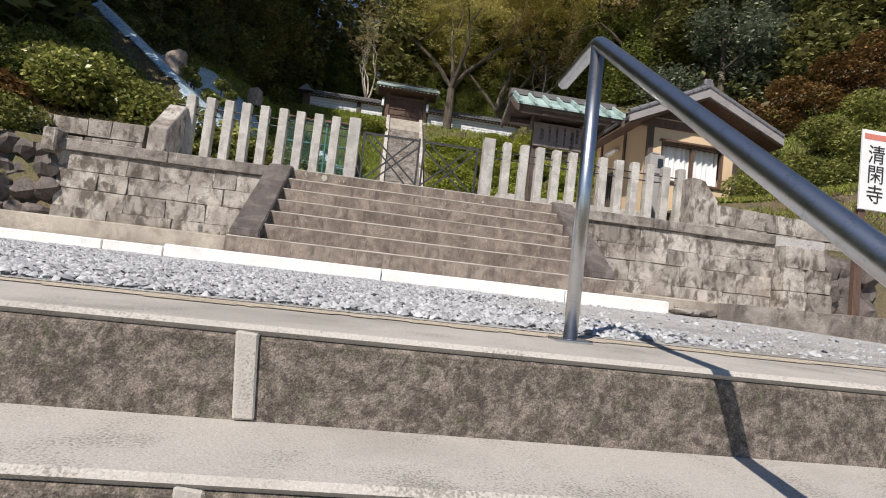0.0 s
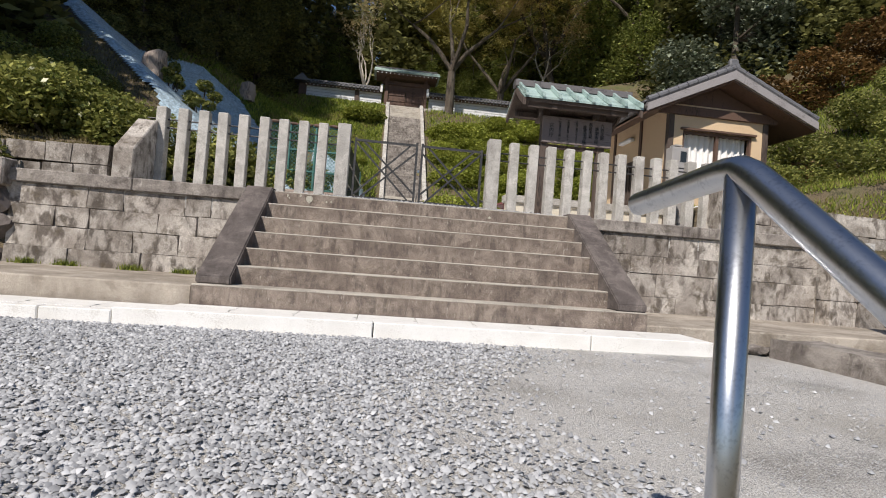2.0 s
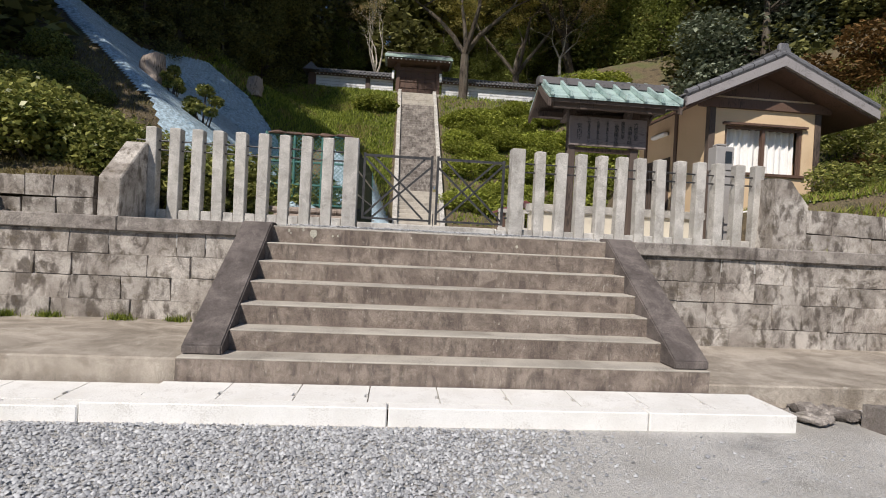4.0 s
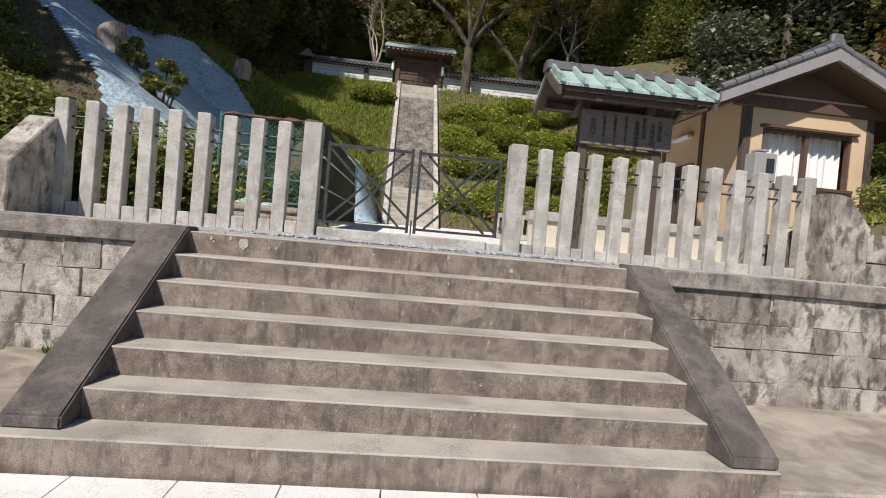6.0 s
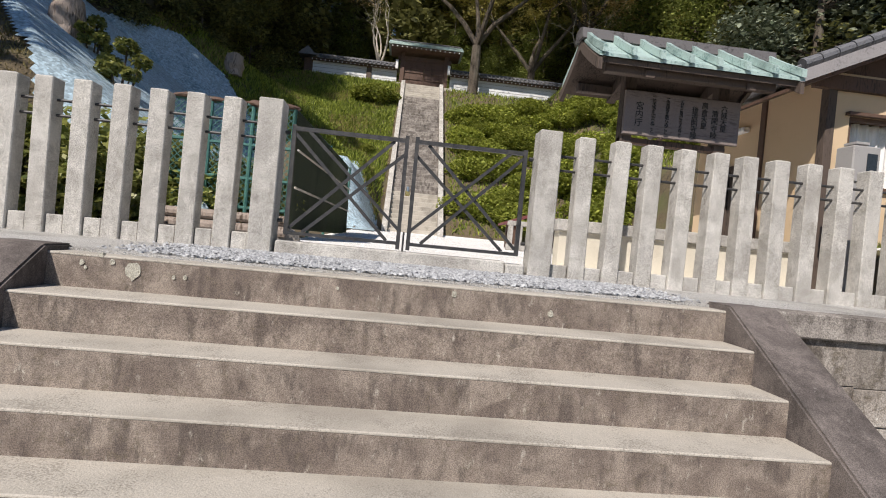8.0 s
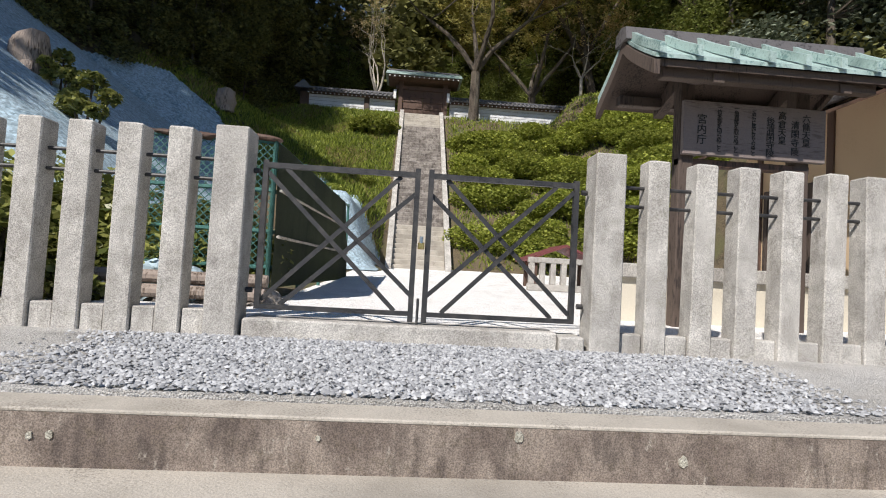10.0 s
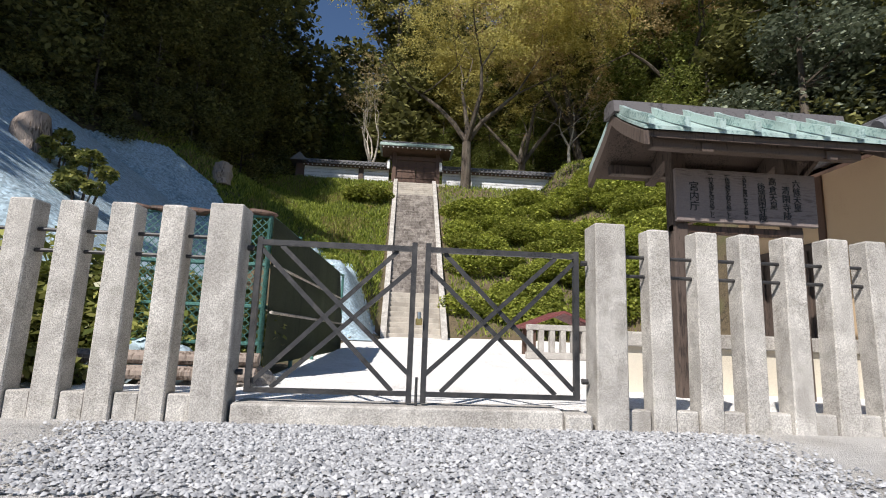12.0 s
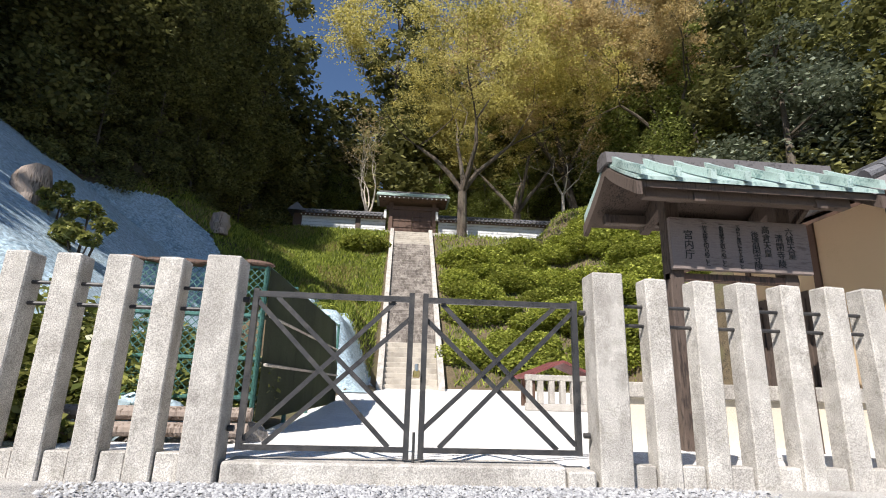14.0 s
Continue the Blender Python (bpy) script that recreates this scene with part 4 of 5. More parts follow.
sheet("rumpled_sheet", -3.2, -0.8, 12.9, 17.4, 0.15, 0.05, TARP, "rumpled pale sheet beside the foot of the far stairs", "sheet")


def stump(at, r, h):
    t = thing("tree_stump", at, "silvery weathered tree stump on the slope", "stump", "stumps")
    bm = bmesh.new()
    bmesh.ops.create_cone(bm, cap_ends=True, segments=18, radius1=r * 1.15, radius2=r, depth=h, matrix=Matrix.Translation((0, 0, h / 2 - 0.1)))
    bmesh.ops.subdivide_edges(bm, edges=[e for e in bm.edges if abs(e.verts[0].co.z - e.verts[1].co.z) > 0.1], cuts=3)
    part("trunk", shake(shake(bm, 0.09, 3.0), 0.05, 9.0), STUMP, t)


stump((-7.2, 19.7, ground_z(-7.2, 19.7)), 0.3, 0.85)
stump((-6.75, 9.2, ground_z(-6.75, 9.2)), 0.24, 0.7)

chain = thing("chain_link_fence", (0, 0, 0), "green chain-link fence with dark shade net", "fence")
for a, b, fr in (((-2.88, 5.05), (-1.42, 5.05), True), ((-1.42, 5.05), (-1.28, 10.2), False)):
    A, B = Vector((*a, 1.65)), Vector((*b, 1.7))
    d = (B - A)
    d.z = 0
    L = d.length
    d.normalize()
    steps = 3 if fr else 4
    for i in range(steps + 1):
        p = A + d * L * i / steps
        part("post", tube(bmesh.new(), (p.x, p.y, 1.4), (p.x, p.y, 3.02), 0.025, sides=8), GREENWIRE, chain)
    for z in ((1.75, 2.1, 2.5, 2.98)):
        p, q = A.copy(), A + d * L
        p.z = q.z = z
        part("rail", tube(bmesh.new(), p, q, 0.02, sides=6), GREENWIRE, chain)
    wires = bmesh.new()
    if fr:
        k = int(L / 0.075)
        for i in range(-17, k):
            for sgn in (1, -1):
                s0 = i * 0.075
                a0, a1 = max(0, s0), min(L, s0 + 1.26)
                if a1 <= a0:
                    continue
                z0, z1 = 1.72 + (a0 - s0), 1.72 + (a1 - s0)
                if sgn < 0:
                    z0, z1 = 4.70 - z0, 4.70 - z1
                p, q = A + d * a0, A + d * a1
                p.z, q.z = z0, z1
                bar(wires, p, q, 0.007, 0.007)
        part("mesh", wires, GREENWIRE, chain)
        for i in range(5):
            roll = bmesh.new()
            bmesh.ops.create_icosphere(roll, subdivisions=2, radius=0.16, matrix=Matrix.Translation((-2.72 + i * 0.3, 5.07, 3.0)) @ Matrix.Diagonal((1.1, 0.5, 0.24, 1)))
            part("net_roll", shake(roll, 0.03, 6.0), DARKWOOD, chain, "dark folded net along the fence top")
    else:
        wires.free()
        bm = bmesh.new()
        cols = []
        for i in range(26):
            p = A + d * L * i / 25
            endcut = 1 - 0.55 * smooth(0.86, 1.0, i / 25)
            cols.append([bm.verts.new((p.x + 0.035 + 0.008 * math.sin(i * 1.3 + j), p.y, 1.55 + (1.42 * endcut) * j / 5)) for j in range(6)])
        for i in range(25):
            for j in range(5):
                bm.faces.new((cols[i][j], cols[i + 1][j], cols[i + 1][j + 1], cols[i][j + 1]))
        bmesh.ops.solidify(bm, geom=bm.faces[:], thickness=0.012)
        for z in (2.05, 2.5):
            part("batten", tube(bmesh.new(), (A.x + 0.075, A.y, z), (B.x + 0.075, B.y - 0.3, z), 0.016, sides=6), PALEBARK, chain, "pale batten across the net")
        part("shade_net", bm, NET, chain, "dark shade net hung inside the fence")
lr = random.Random(4)
for i in range(7):
    x = -3.9 + i * 0.42
    t = thing("border_stone", (x, 4.75 + lr.uniform(-0.05, 0.05), 1.4), "rounded brown border stone beside the white gravel", "stone", "border stones", "", lr.uniform(0, 360))
    bm = bmesh.new()
    bmesh.ops.create_icosphere(bm, subdivisions=2, radius=0.2, matrix=Matrix.Diagonal((1.1, 0.8, 0.75, 1)))
    part("rock", shake(bm, 0.09, 4 + i), BLOCK, t)
for x, y, r in ((-2.45, 4.85, 0.24), (-2.1, 4.8, 0.2), (-2.75, 4.9, 0.17)):
    t = thing("crumpled_sheet", (x, y, 1.52), "crumpled pale green sheet below the wire fence", "sheet", "crumpled sheets")
    bm = bmesh.new()
    bmesh.ops.create_icosphere(bm, subdivisions=3, radius=r, matrix=Matrix.Diagonal((1.2, 0.7, 0.9, 1)))
    part("folds", shake(shake(bm, 0.1, 5.0), 0.04, 13.0), TARP, t)
for y, z in ((4.55, 1.5), (4.62, 1.62)):
    t = thing("edge_log", (-2.7, y, z), "weathered log edging beside the white gravel", "log", "edge logs")
    part("log", shake(tube(bmesh.new(), (-1.3, 0, 0), (1.4, 0, 0.02), 0.06, sides=10), 0.02, 2), STUMP, t)


# ---- temple sign, kerb stones ----
sign = thing("temple_sign", (5.15, -0.4, -0.1), "white sign with black temple name on a dark post", "sign")
part("post", boxed(0.03, 0.13, 0.03, 0.1, 0, 1.55, 0.006), DARKWOOD, sign)
face = part("plate", boxed(0.0, 0.42, 0.0, 0.03, 1.5, 2.5, 0.004), WHITEPAINT, sign)
part("stripe", boxed(0.02, 0.4, -0.003, 0.0, 2.38, 2.45), REDPAINT, face, "faded red stripe")
for i, c in enumerate("清閑寺"):
    lettering(c, INK, "character", face, (0.2, -0.004, 2.18 - i * 0.25), 0.25, 0.25)
for pts, h, label in (([(3.38, -0.42), (3.62, -2.5), (4.2, -2.45), (3.98, -0.36)], 0.045, "long worn brown-grey stone kerb block in the gravel"), ):
    t = thing("kerb_stone", (0, 0, 0), label, "kerb stone")
    bm = bmesh.new()
    lo, hi = [bm.verts.new((x, y, -0.24)) for x, y in pts], [bm.verts.new((x, y, h)) for x, y in pts]
    bm.faces.new(hi)
    bm.faces.new(lo[::-1])
    for i in range(4):
        bm.faces.new((lo[i], lo[(i + 1) % 4], hi[(i + 1) % 4], hi[i]))
    bmesh.ops.recalc_face_normals(bm, faces=bm.faces)
    bmesh.ops.subdivide_edges(bm, edges=bm.edges[:], cuts=4, use_grid_fill=True)
    part("block", shake(shake(bm, 0.025, 2.2), 0.012, 9.0), COPING, t)

# ---- rockery at the west end of the wall ----
rr = random.Random(31)
for i in range(26):
    x, z = -5.22 - (i % 7) * 0.3 + rr.uniform(-0.08, 0.08), 0.28 + (i // 7) * 0.29 + rr.uniform(-0.05, 0.05)
    t = thing("boulder", (x, 1.95 + rr.uniform(-0.1, 0.1), z), "dark boulder stacked at the end of the wall", "rock", "stacked boulders", "", rr.uniform(0, 360))
    bm = bmesh.new()
    bmesh.ops.create_icosphere(bm, subdivisions=2, radius=0.22, matrix=Matrix.Diagonal((1.0, 0.9, rr.uniform(0.7, 0.95), 1)))
    # same dark concrete colour as the stair cheeks
    part("rock", shake(shake(bm, 0.1, 3 + i), 0.03, 9), CHEEK, t)
end_post = thing("end_stone", (-5.17, 1.74, 1.3), "squared stone at the end of the coping", "stone")
part("block", shake(boxed(-0.09, 0.09, -0.06, 0.2, -0.2, 0.13, 0.02), 0.01, 5), BLOCK, end_post)
for i in range(9):
    t = thing("boulder", (6.95 + (i % 3) * 0.35, 1.95 + rr.uniform(-0.1, 0.1), 0.25 + (i // 3) * 0.32), "dark boulder beside the side wall", "rock", "stacked boulders", "", rr.uniform(0, 360))
    bm = bmesh.new()
    bmesh.ops.create_icosphere(bm, subdivisions=2, radius=0.26)
    part("rock", shake(bm, 0.12, 3 + i), CHEEK, t)
for i in range(11):
    t = thing("loose_rock", (2.75 + rr.uniform(0, 1.0), -0.28 + rr.uniform(-0.2, 0.25), -0.1), "broken concrete lump at the end of the kerb", "rock", "broken lumps", "", rr.uniform(0, 360))
    bm = bmesh.new()
    bmesh.ops.create_icosphere(bm, subdivisions=2, radius=rr.uniform(0.05, 0.12), matrix=Matrix.Diagonal((1.5, 0.9, 0.45, 1)))
    part("rock", shake(bm, 0.05, 6 + i), COPING, t)


# ---- plants ----
nprng = np.random.default_rng(7)


def blob_points(n, lobes, hollow=0.55):
    """Points in a few overlapping ellipsoids, more of them near the skin."""
    out = []
    sizes = np.array([l[3] * l[4] * l[5] for l in lobes]) ** (2 / 3)
    for l, k in zip(lobes, (n * sizes / sizes.sum()).astype(int)):
        d = nprng.normal(size=(k, 3))
        d /= np.linalg.norm(d, axis=1)[:, None]
        r = nprng.uniform(hollow, 1.0, k) ** 0.7
        out.append(np.array(l[:3]) + d * r[:, None] * np.array(l[3:6]))
    return np.concatenate(out)


def clumped(points, n, spread):
    """n places gathered in little tufts about the given points."""
    k = max(40, n // 60)
    c = points[nprng.integers(0, len(points), k)] + nprng.normal(size=(k, 3)) * spread
    r = nprng.uniform(0.5, 1.3, k)[:, None] * (0.34, 0.34, 0.13)
    w = nprng.integers(0, k, n)
    return c[w] + nprng.normal(size=(n, 3)) * r[w]


def limb(bm, p, d, length, r, depth, tips, bend=0.25, spread=0.55, lift=0.15):
    """A limb that forks into smaller ones."""
    seg = 3
    for i in range(seg):
        d = (d + Vector(nprng.normal(size=3)) * bend * 0.5 + Vector((0, 0, lift * 0.3))).normalized()
        q = p + d * length / seg
        r1 = r * (1 - 0.28 / seg * (i + 1))
        tube(bm, p, q, r, r1, 7 if r > 0.06 else 5)
        p, r = q, r1
    tips.append((p, depth))
    if depth > 0:
        k = 2 if depth > 2 else 3
        for _ in range(k):
            e = (d + Vector(nprng.normal(size=3)) * spread + Vector((0, 0, lift))).normalized()
            limb(bm, p, e, length * nprng.uniform(0.62, 0.85), r * 0.68, depth - 1, tips, bend, spread, lift)


def tree(at, height, wide, count, leaf, mat, label, category, bark=BARK, depth=4, trunk_r=0.25, fork=0.3, flat=0.6, tuft=0.35, lean=(0, 0)):
    """Trunk and forking limbs with leaves in tufts about the outer twigs."""
    t = thing("tree", at, label, category, "trees")
    bm, tips = bmesh.new(), []
    p, r = Vector((0, 0, -0.3)), trunk_r
    top = Vector((lean[0], lean[1], height * fork))
    tube(bm, p, top, r * 1.25, r, 10)
    for i in range(4):
        a = i * 1.57 + nprng.uniform(-0.4, 0.4)
        d = Vector((math.cos(a) * wide, math.sin(a) * wide, height * (1 - fork) * 0.75)).normalized()
        limb(bm, top, d, height * (1 - fork) * 0.4, r * 0.62, depth - 1, tips)
    part("trunk", bm, bark, t)
    pts = np.array([tuple(q) for q, k in tips if k <= 3])
    if count:
        me = leaves("crown", clumped(pts, count, tuft), leaf, mat, nprng, flat)
        part_ob = new("crown", me)
        part_ob.parent = t
    return t


def forest_tree(height, radius, count, leaf, mat, label, category, layers=7, bark=BARK):
    """Tall evergreen: straight trunk with drooping tiers of leafy lobes and gaps between."""
    t = thing("tree", (0, 0, 0), label, category, "forest trees")
    bm = tube(bmesh.new(), (0, 0, -1), (0, 0, height * 0.95), 0.22, 0.03, 9)
    lobes = []
    for i in range(layers):
        u = i / (layers - 1)
        z = height * (0.07 + 0.91 * u)
        rr = radius * (1.0 - 0.72 * u ** 1.3)
        for k in range(7 if u < 0.8 else 4):
            a = nprng.uniform(0, 6.283)
            o = rr * nprng.uniform(0.45, 0.8)
            tip = (math.cos(a) * o, math.sin(a) * o, z + nprng.uniform(-0.6, 0.6))
            tube(bm, (0, 0, z - 0.3), tip, 0.05, 0.02, 5)
            lobes.append((*tip, rr * 0.48, rr * 0.48, rr * 0.36))
    part("trunk", bm, bark, t)
    pts = blob_points(count, lobes, 0.3)
    crown = new("crown", leaves("crown", pts, leaf, mat, nprng, 0.5))
    crown.parent = t
    return t


def bush(label, category, group, lobes, count, leaf, mat, name="bush", flat=0.5, stems=5):
    t = thing(name, (0, 0, 0), label, category, group)
    zt = max(l[2] for l in lobes)
    bm = bmesh.new()
    for i in range(stems):
        l = lobes[i % len(lobes)]
        tube(bm, (l[0] * 0.3 + nprng.uniform(-0.05, 0.05), l[1] * 0.3, -0.15), (l[0] + nprng.uniform(-0.15, 0.15) * l[3], l[1], l[2]), 0.022, 0.01, 5)
    part("stems", bm, BARK, t)
    f = new("foliage", leaves("foliage", blob_points(count, lobes), leaf, mat, nprng, flat))
    f.parent = t
    return t


def place_copies(first, spots):
    """The first thing goes to the first spot, copies to the rest: x, y, sink, size, turn."""
    for i, (x, y, sink, s, r) in enumerate(spots):
        m = pose(x, y, ground_z(x, y) - sink, 0, 0, r)
        o = first if i == 0 else copy_thing(first, m)
        if i == 0:
            first.matrix_world = m
        o.scale = (s, s, s)


def scatter(n, x0, x1, y0, y1, s0, s1, seed, keep=None, sink=0.0):
    r = random.Random(seed)
    out = []
    while len(out) < n:
        x, y = r.uniform(x0, x1), r.uniform(y0, y1)
        if keep is None or keep(x, y):
            out.append((x, y, sink, r.uniform(s0, s1), r.uniform(0, 360)))
    return out


# dark forest on the western ridge and behind
dark_a = forest_tree(17, 4.4, 11000, 0.26, LEAF_DARK, "tall dark evergreen tree in the hillside forest", "tree")
dark_b = forest_tree(14, 4.0, 10000, 0.23, LEAF_DARK, "dark bushy evergreen tree in the forest", "tree", 6)
dense = forest_tree(17, 4.3, 32000, 0.135, LEAF_DARK, "tall dense evergreen at the edge of the forest", "tree", 8)
mid_a = forest_tree(13, 4.2, 15000, 0.16, LEAF_MID, "green evergreen tree in the forest", "tree", 6)
# The last five stand out of view, added to shade the slope mat.
far_a = [(-18, 21, 1, 1.1, 150), (-16.5, 27, 1, 1.15, 260), (-21, 27, 1, 1.2, 30), (-14, 33, 1, 1.1, 75), (-20, 34, 1, 1.2, 140), (-10.4, 35.5, 1, 1.2, 220), (-25, 20, 1, 1.1, 100), (-20, 15, 1, 1.0, 310), (-28, 31, 1, 1.3, 10), (-23, 12, 1, 1.0, 50), (-17, 40, 1, 1.1, 20), (-14.5, 2.5, 1, 1.3, 15), (-16, 5.5, 1, 1.3, 65), (-14.5, 9, 1, 1.1, 125), (-18.5, 9, 1, 1.3, 215), (-15.0, 6.5, 1, 1.3, 275)]
place_copies(dark_a, far_a)
# The one at (-7.9, -1.0) is an unseen yard tree, added to shade the rockery.
far_b = [(-9, 34.5, 1, 0.85, 70), (-17, 13.5, 1, 0.8, 160), (-13.2, 14, 0.8, 0.33, 15), (-12.3, 16, 0.8, 0.33, 95), (-11.2, 17.9, 0.8, 0.34, 175), (-10, 19.5, 0.8, 0.33, 255), (-9.2, 21.3, 0.8, 0.32, 335), (-9, 23.5, 0.8, 0.36, 55), (-8.6, 26, 0.8, 0.36, 145), (-7.9, -1.0, 0.2, 0.33, 35), (-13, 28, 1, 0.9, 250), (20, 36, 1, 1.2, 40), (24, 30, 1, 1.2, 110), (28, 36, 1, 1.3, 190), (19, 24, 0, 1.05, 280), (23, 19, 0, 1.1, 5), (17, 40, 1, 1.3, 95), (30, 25, 0, 1.2, 205), (10, 44, 0, 1.1, 65), (4, 46, 0, 1.5, 185), (8, 45.5, 0, 1.6, 15), (12.5, 44.5, 0, 1.55, 75), (17, 44, 0, 1.6, 135), (21, 40, 0, 1.5, 195), (25.5, 38, 0, 1.6, 255), (30, 33, 0, 1.5, 315), (24, 27, 0, 1.2, 45), (15.5, 38, 0, 1.4, 105), (0.8, 45, 0, 1.45, 165), (-1.4, 42.5, 0, 1.75, 100), (35, 40, 0, 1.7, 225), (28, 20, 0, 1.2, 285), (33, 26, 0, 1.3, 345), (21, 14.5, 0, 0.9, 25), (26, 15, 0, 1.1, 85)]
place_copies(dark_b, far_b)
far_m = [(15.5, 33.5, 0.5, 1.0, 0), (18.5, 29, 0.5, 0.9, 90), (12, 40, 0.5, 1.1, 180), (22, 41, 0.5, 1.2, 270), (-3.5, 41, 0.5, 0.62, 45), (0.5, 43, 0.5, 0.75, 135), (6.5, 42, 0.5, 0.95, 225), (26, 44, 0.5, 1.3, 315), (-7.5, 39.5, 0.5, 0.6, 30), (-5, 37, 0.5, 0.45, 75), (-1, 38, 0.5, 0.45, 155), (2.5, 37.5, 0.5, 0.5, 235), (6, 37, 0.5, 0.5, 5), (9.5, 37.5, 0.5, 0.55, 325), (13.5, 37, 0.5, 0.6, 110), (-8.5, 33.5, 0.5, 0.4, 190), (-6.6, 41, 0.5, 0.66, 60), (-4.4, 42, 0.5, 0.72, 300)]
place_copies(mid_a, far_m)
place_copies(dense, [(-15, 16.5, 1, 1.0, 10), (-13.5, 20, 1, 1.05, 80), (-12.5, 24.5, 1, 1.0, 200), (-11.5, 29, 1, 1.0, 300), (-11.0, 21.5, 1, 0.66, 20), (-10.5, 25.5, 1, 0.7, 130), (-14.5, 18, 1, 0.65, 230), (-9.5, 30.5, 1.5, 0.72, 330)])

# sunlit maples above the wall
tree((3.3, 29.0, ground_z(3.3, 29.0)), 14.0, 5.0, 46000, 0.09, LEAF_MAPLE, "large branching maple with fresh yellow-green leaves", "tree", depth=5, trunk_r=0.26, fork=0.2, tuft=0.6)
tree((12.0, 33.5, ground_z(12.0, 33.5)), 16.0, 7.0, 60000, 0.095, LEAF_RUST, "spreading maple with rusty young leaves", "tree", depth=5, trunk_r=0.28, fork=0.2, tuft=0.6, lean=(-0.8, 0))
tree((7.8, 34.0, ground_z(7.8, 34.0)), 13.0, 6.0, 48000, 0.095, LEAF_MAPLE, "maple with yellow-green young leaves", "tree", depth=5, trunk_r=0.25, fork=0.22, tuft=0.6)
tree((17.0, 30.0, ground_z(17.0, 30.0)), 13.5, 7.0, 62000, 0.095, LEAF_RUST, "broad maple with olive young leaves", "tree", depth=5, trunk_r=0.24, fork=0.25, tuft=0.6)
tree((-2.6, 33.5, ground_z(-2.6, 33.5)), 7.5, 3.2, 900, 0.09, LEAF_RUST, "nearly bare pale-barked tree behind the wall", "tree", PALEBARK, depth=5, trunk_r=0.14, fork=0.25, tuft=0.5)
tree((10.5, 32.0, ground_z(10.5, 32.0)), 5.5, 2.4, 500, 0.09, LEAF_RUST, "slender bare pale tree behind the wall", "tree", PALEBARK, depth=4, trunk_r=0.1, fork=0.3, tuft=0.5)
silver = forest_tree(7, 3.2, 15000, 0.12, LEAF_SILVER, "silvery-leaved evergreen tree on the eastern bank", "tree", 5)
place_copies(silver, [(18.0, 21, 0, 1.4, 0), (21.0, 23, 0, 1.5, 120)])

# clipped azaleas on the slope east of the far stairs
lobes_a = [(0, 0, 0.35, 0.95, 0.85, 0.5), (0.6, 0.2, 0.3, 0.6, 0.6, 0.42), (-0.6, -0.1, 0.28, 0.6, 0.6, 0.4)]
az = bush("clipped yellow-green azalea mound on the slope", "shrub", "azaleas on the slope", lobes_a, 2300, 0.085, LEAF_SHRUB, "azalea")
place_copies(az, scatter(135, 2.2, 12.8, 17.6, 26.9, 0.7, 1.25, 21, None, 0.1))
wa = bush("rounded evergreen shrub on the grassy slope", "shrub", "shrubs on the slope", lobes_a, 2200, 0.10, LEAF_SHRUB, "shrub")
place_copies(wa, [(-2.1, 26.3, 0.0, 1.15, 0), (-1.9, 22.0, 0.2, 0.5, 90), (-2.5, 15.9, 0.1, 0.5, 10)])

# shrubs on the western bank
lobes_b = [(0, 0, 0.55, 0.7, 0.6, 0.5), (0.5, 0.1, 0.45, 0.5, 0.5, 0.42), (-0.55, 0, 0.45, 0.5, 0.5, 0.4), (0.1, -0.3, 0.35, 0.5, 0.4, 0.35)]
bb = bush("glossy-leaved bank shrub with yellowing tips", "shrub", "shrubs on the west bank", lobes_b, 5200, 0.05, LEAF_BANK, "shrub", 0.3, 9)
place_copies(bb, [(-5.0, 4.2, 0.1, 1.1, 0), (-5.9, 4.1, 0.1, 1.2, 70), (-6.8, 4.2, 0.1, 1.2, 150), (-5.5, 4.7, 0.1, 0.9, 220), (-6.4, 4.9, 0.1, 1.05, 300), (-7.7, 4.2, 0.2, 1.2, 30), (-8.6, 4.5, 0.2, 1.3, 100), (-7.2, 5.6, 0, 0.9, 40), (-8.3, 6.2, 0, 1.0, 190), (-7.4, 3.0, 0.2, 0.9, 200), (-8.4, 3.0, 0.2, 1.1, 280), (-9.4, 3.6, 0.3, 1.4, 10), (-6.5, 6.3, 0.1, 0.55, 60), (-7.5, 7.0, 0.15, 0.7, 20), (-8.5, 8.1, 0.15, 0.75, 140)])
lb = bush("small leafy sapling on the bank", "shrub", "saplings", [(0.05, 0, 0.95, 0.22, 0.2, 0.16), (0.3, 0.05, 0.72, 0.2, 0.2, 0.13), (-0.28, 0.1, 0.66, 0.22, 0.2, 0.14), (-0.1, -0.2, 0.5, 0.24, 0.18, 0.14), (0.24, -0.12, 0.42, 0.18, 0.18, 0.12), (-0.36, 0, 0.4, 0.16, 0.16, 0.1)], 1000, 0.075, LEAF_BANK, "sapling", 0.2, 9)
place_copies(lb, [(-5.2, 8.3, 0.1, 0.95, 0), (-6.35, 9.4, 0.1, 0.8, 90), (-3.3, 4.2, 0.2, 0.9, 20), (-2.9, 4.35, 0.3, 0.8, 140), (-3.8, 4.3, 0.2, 1.0, 200)])

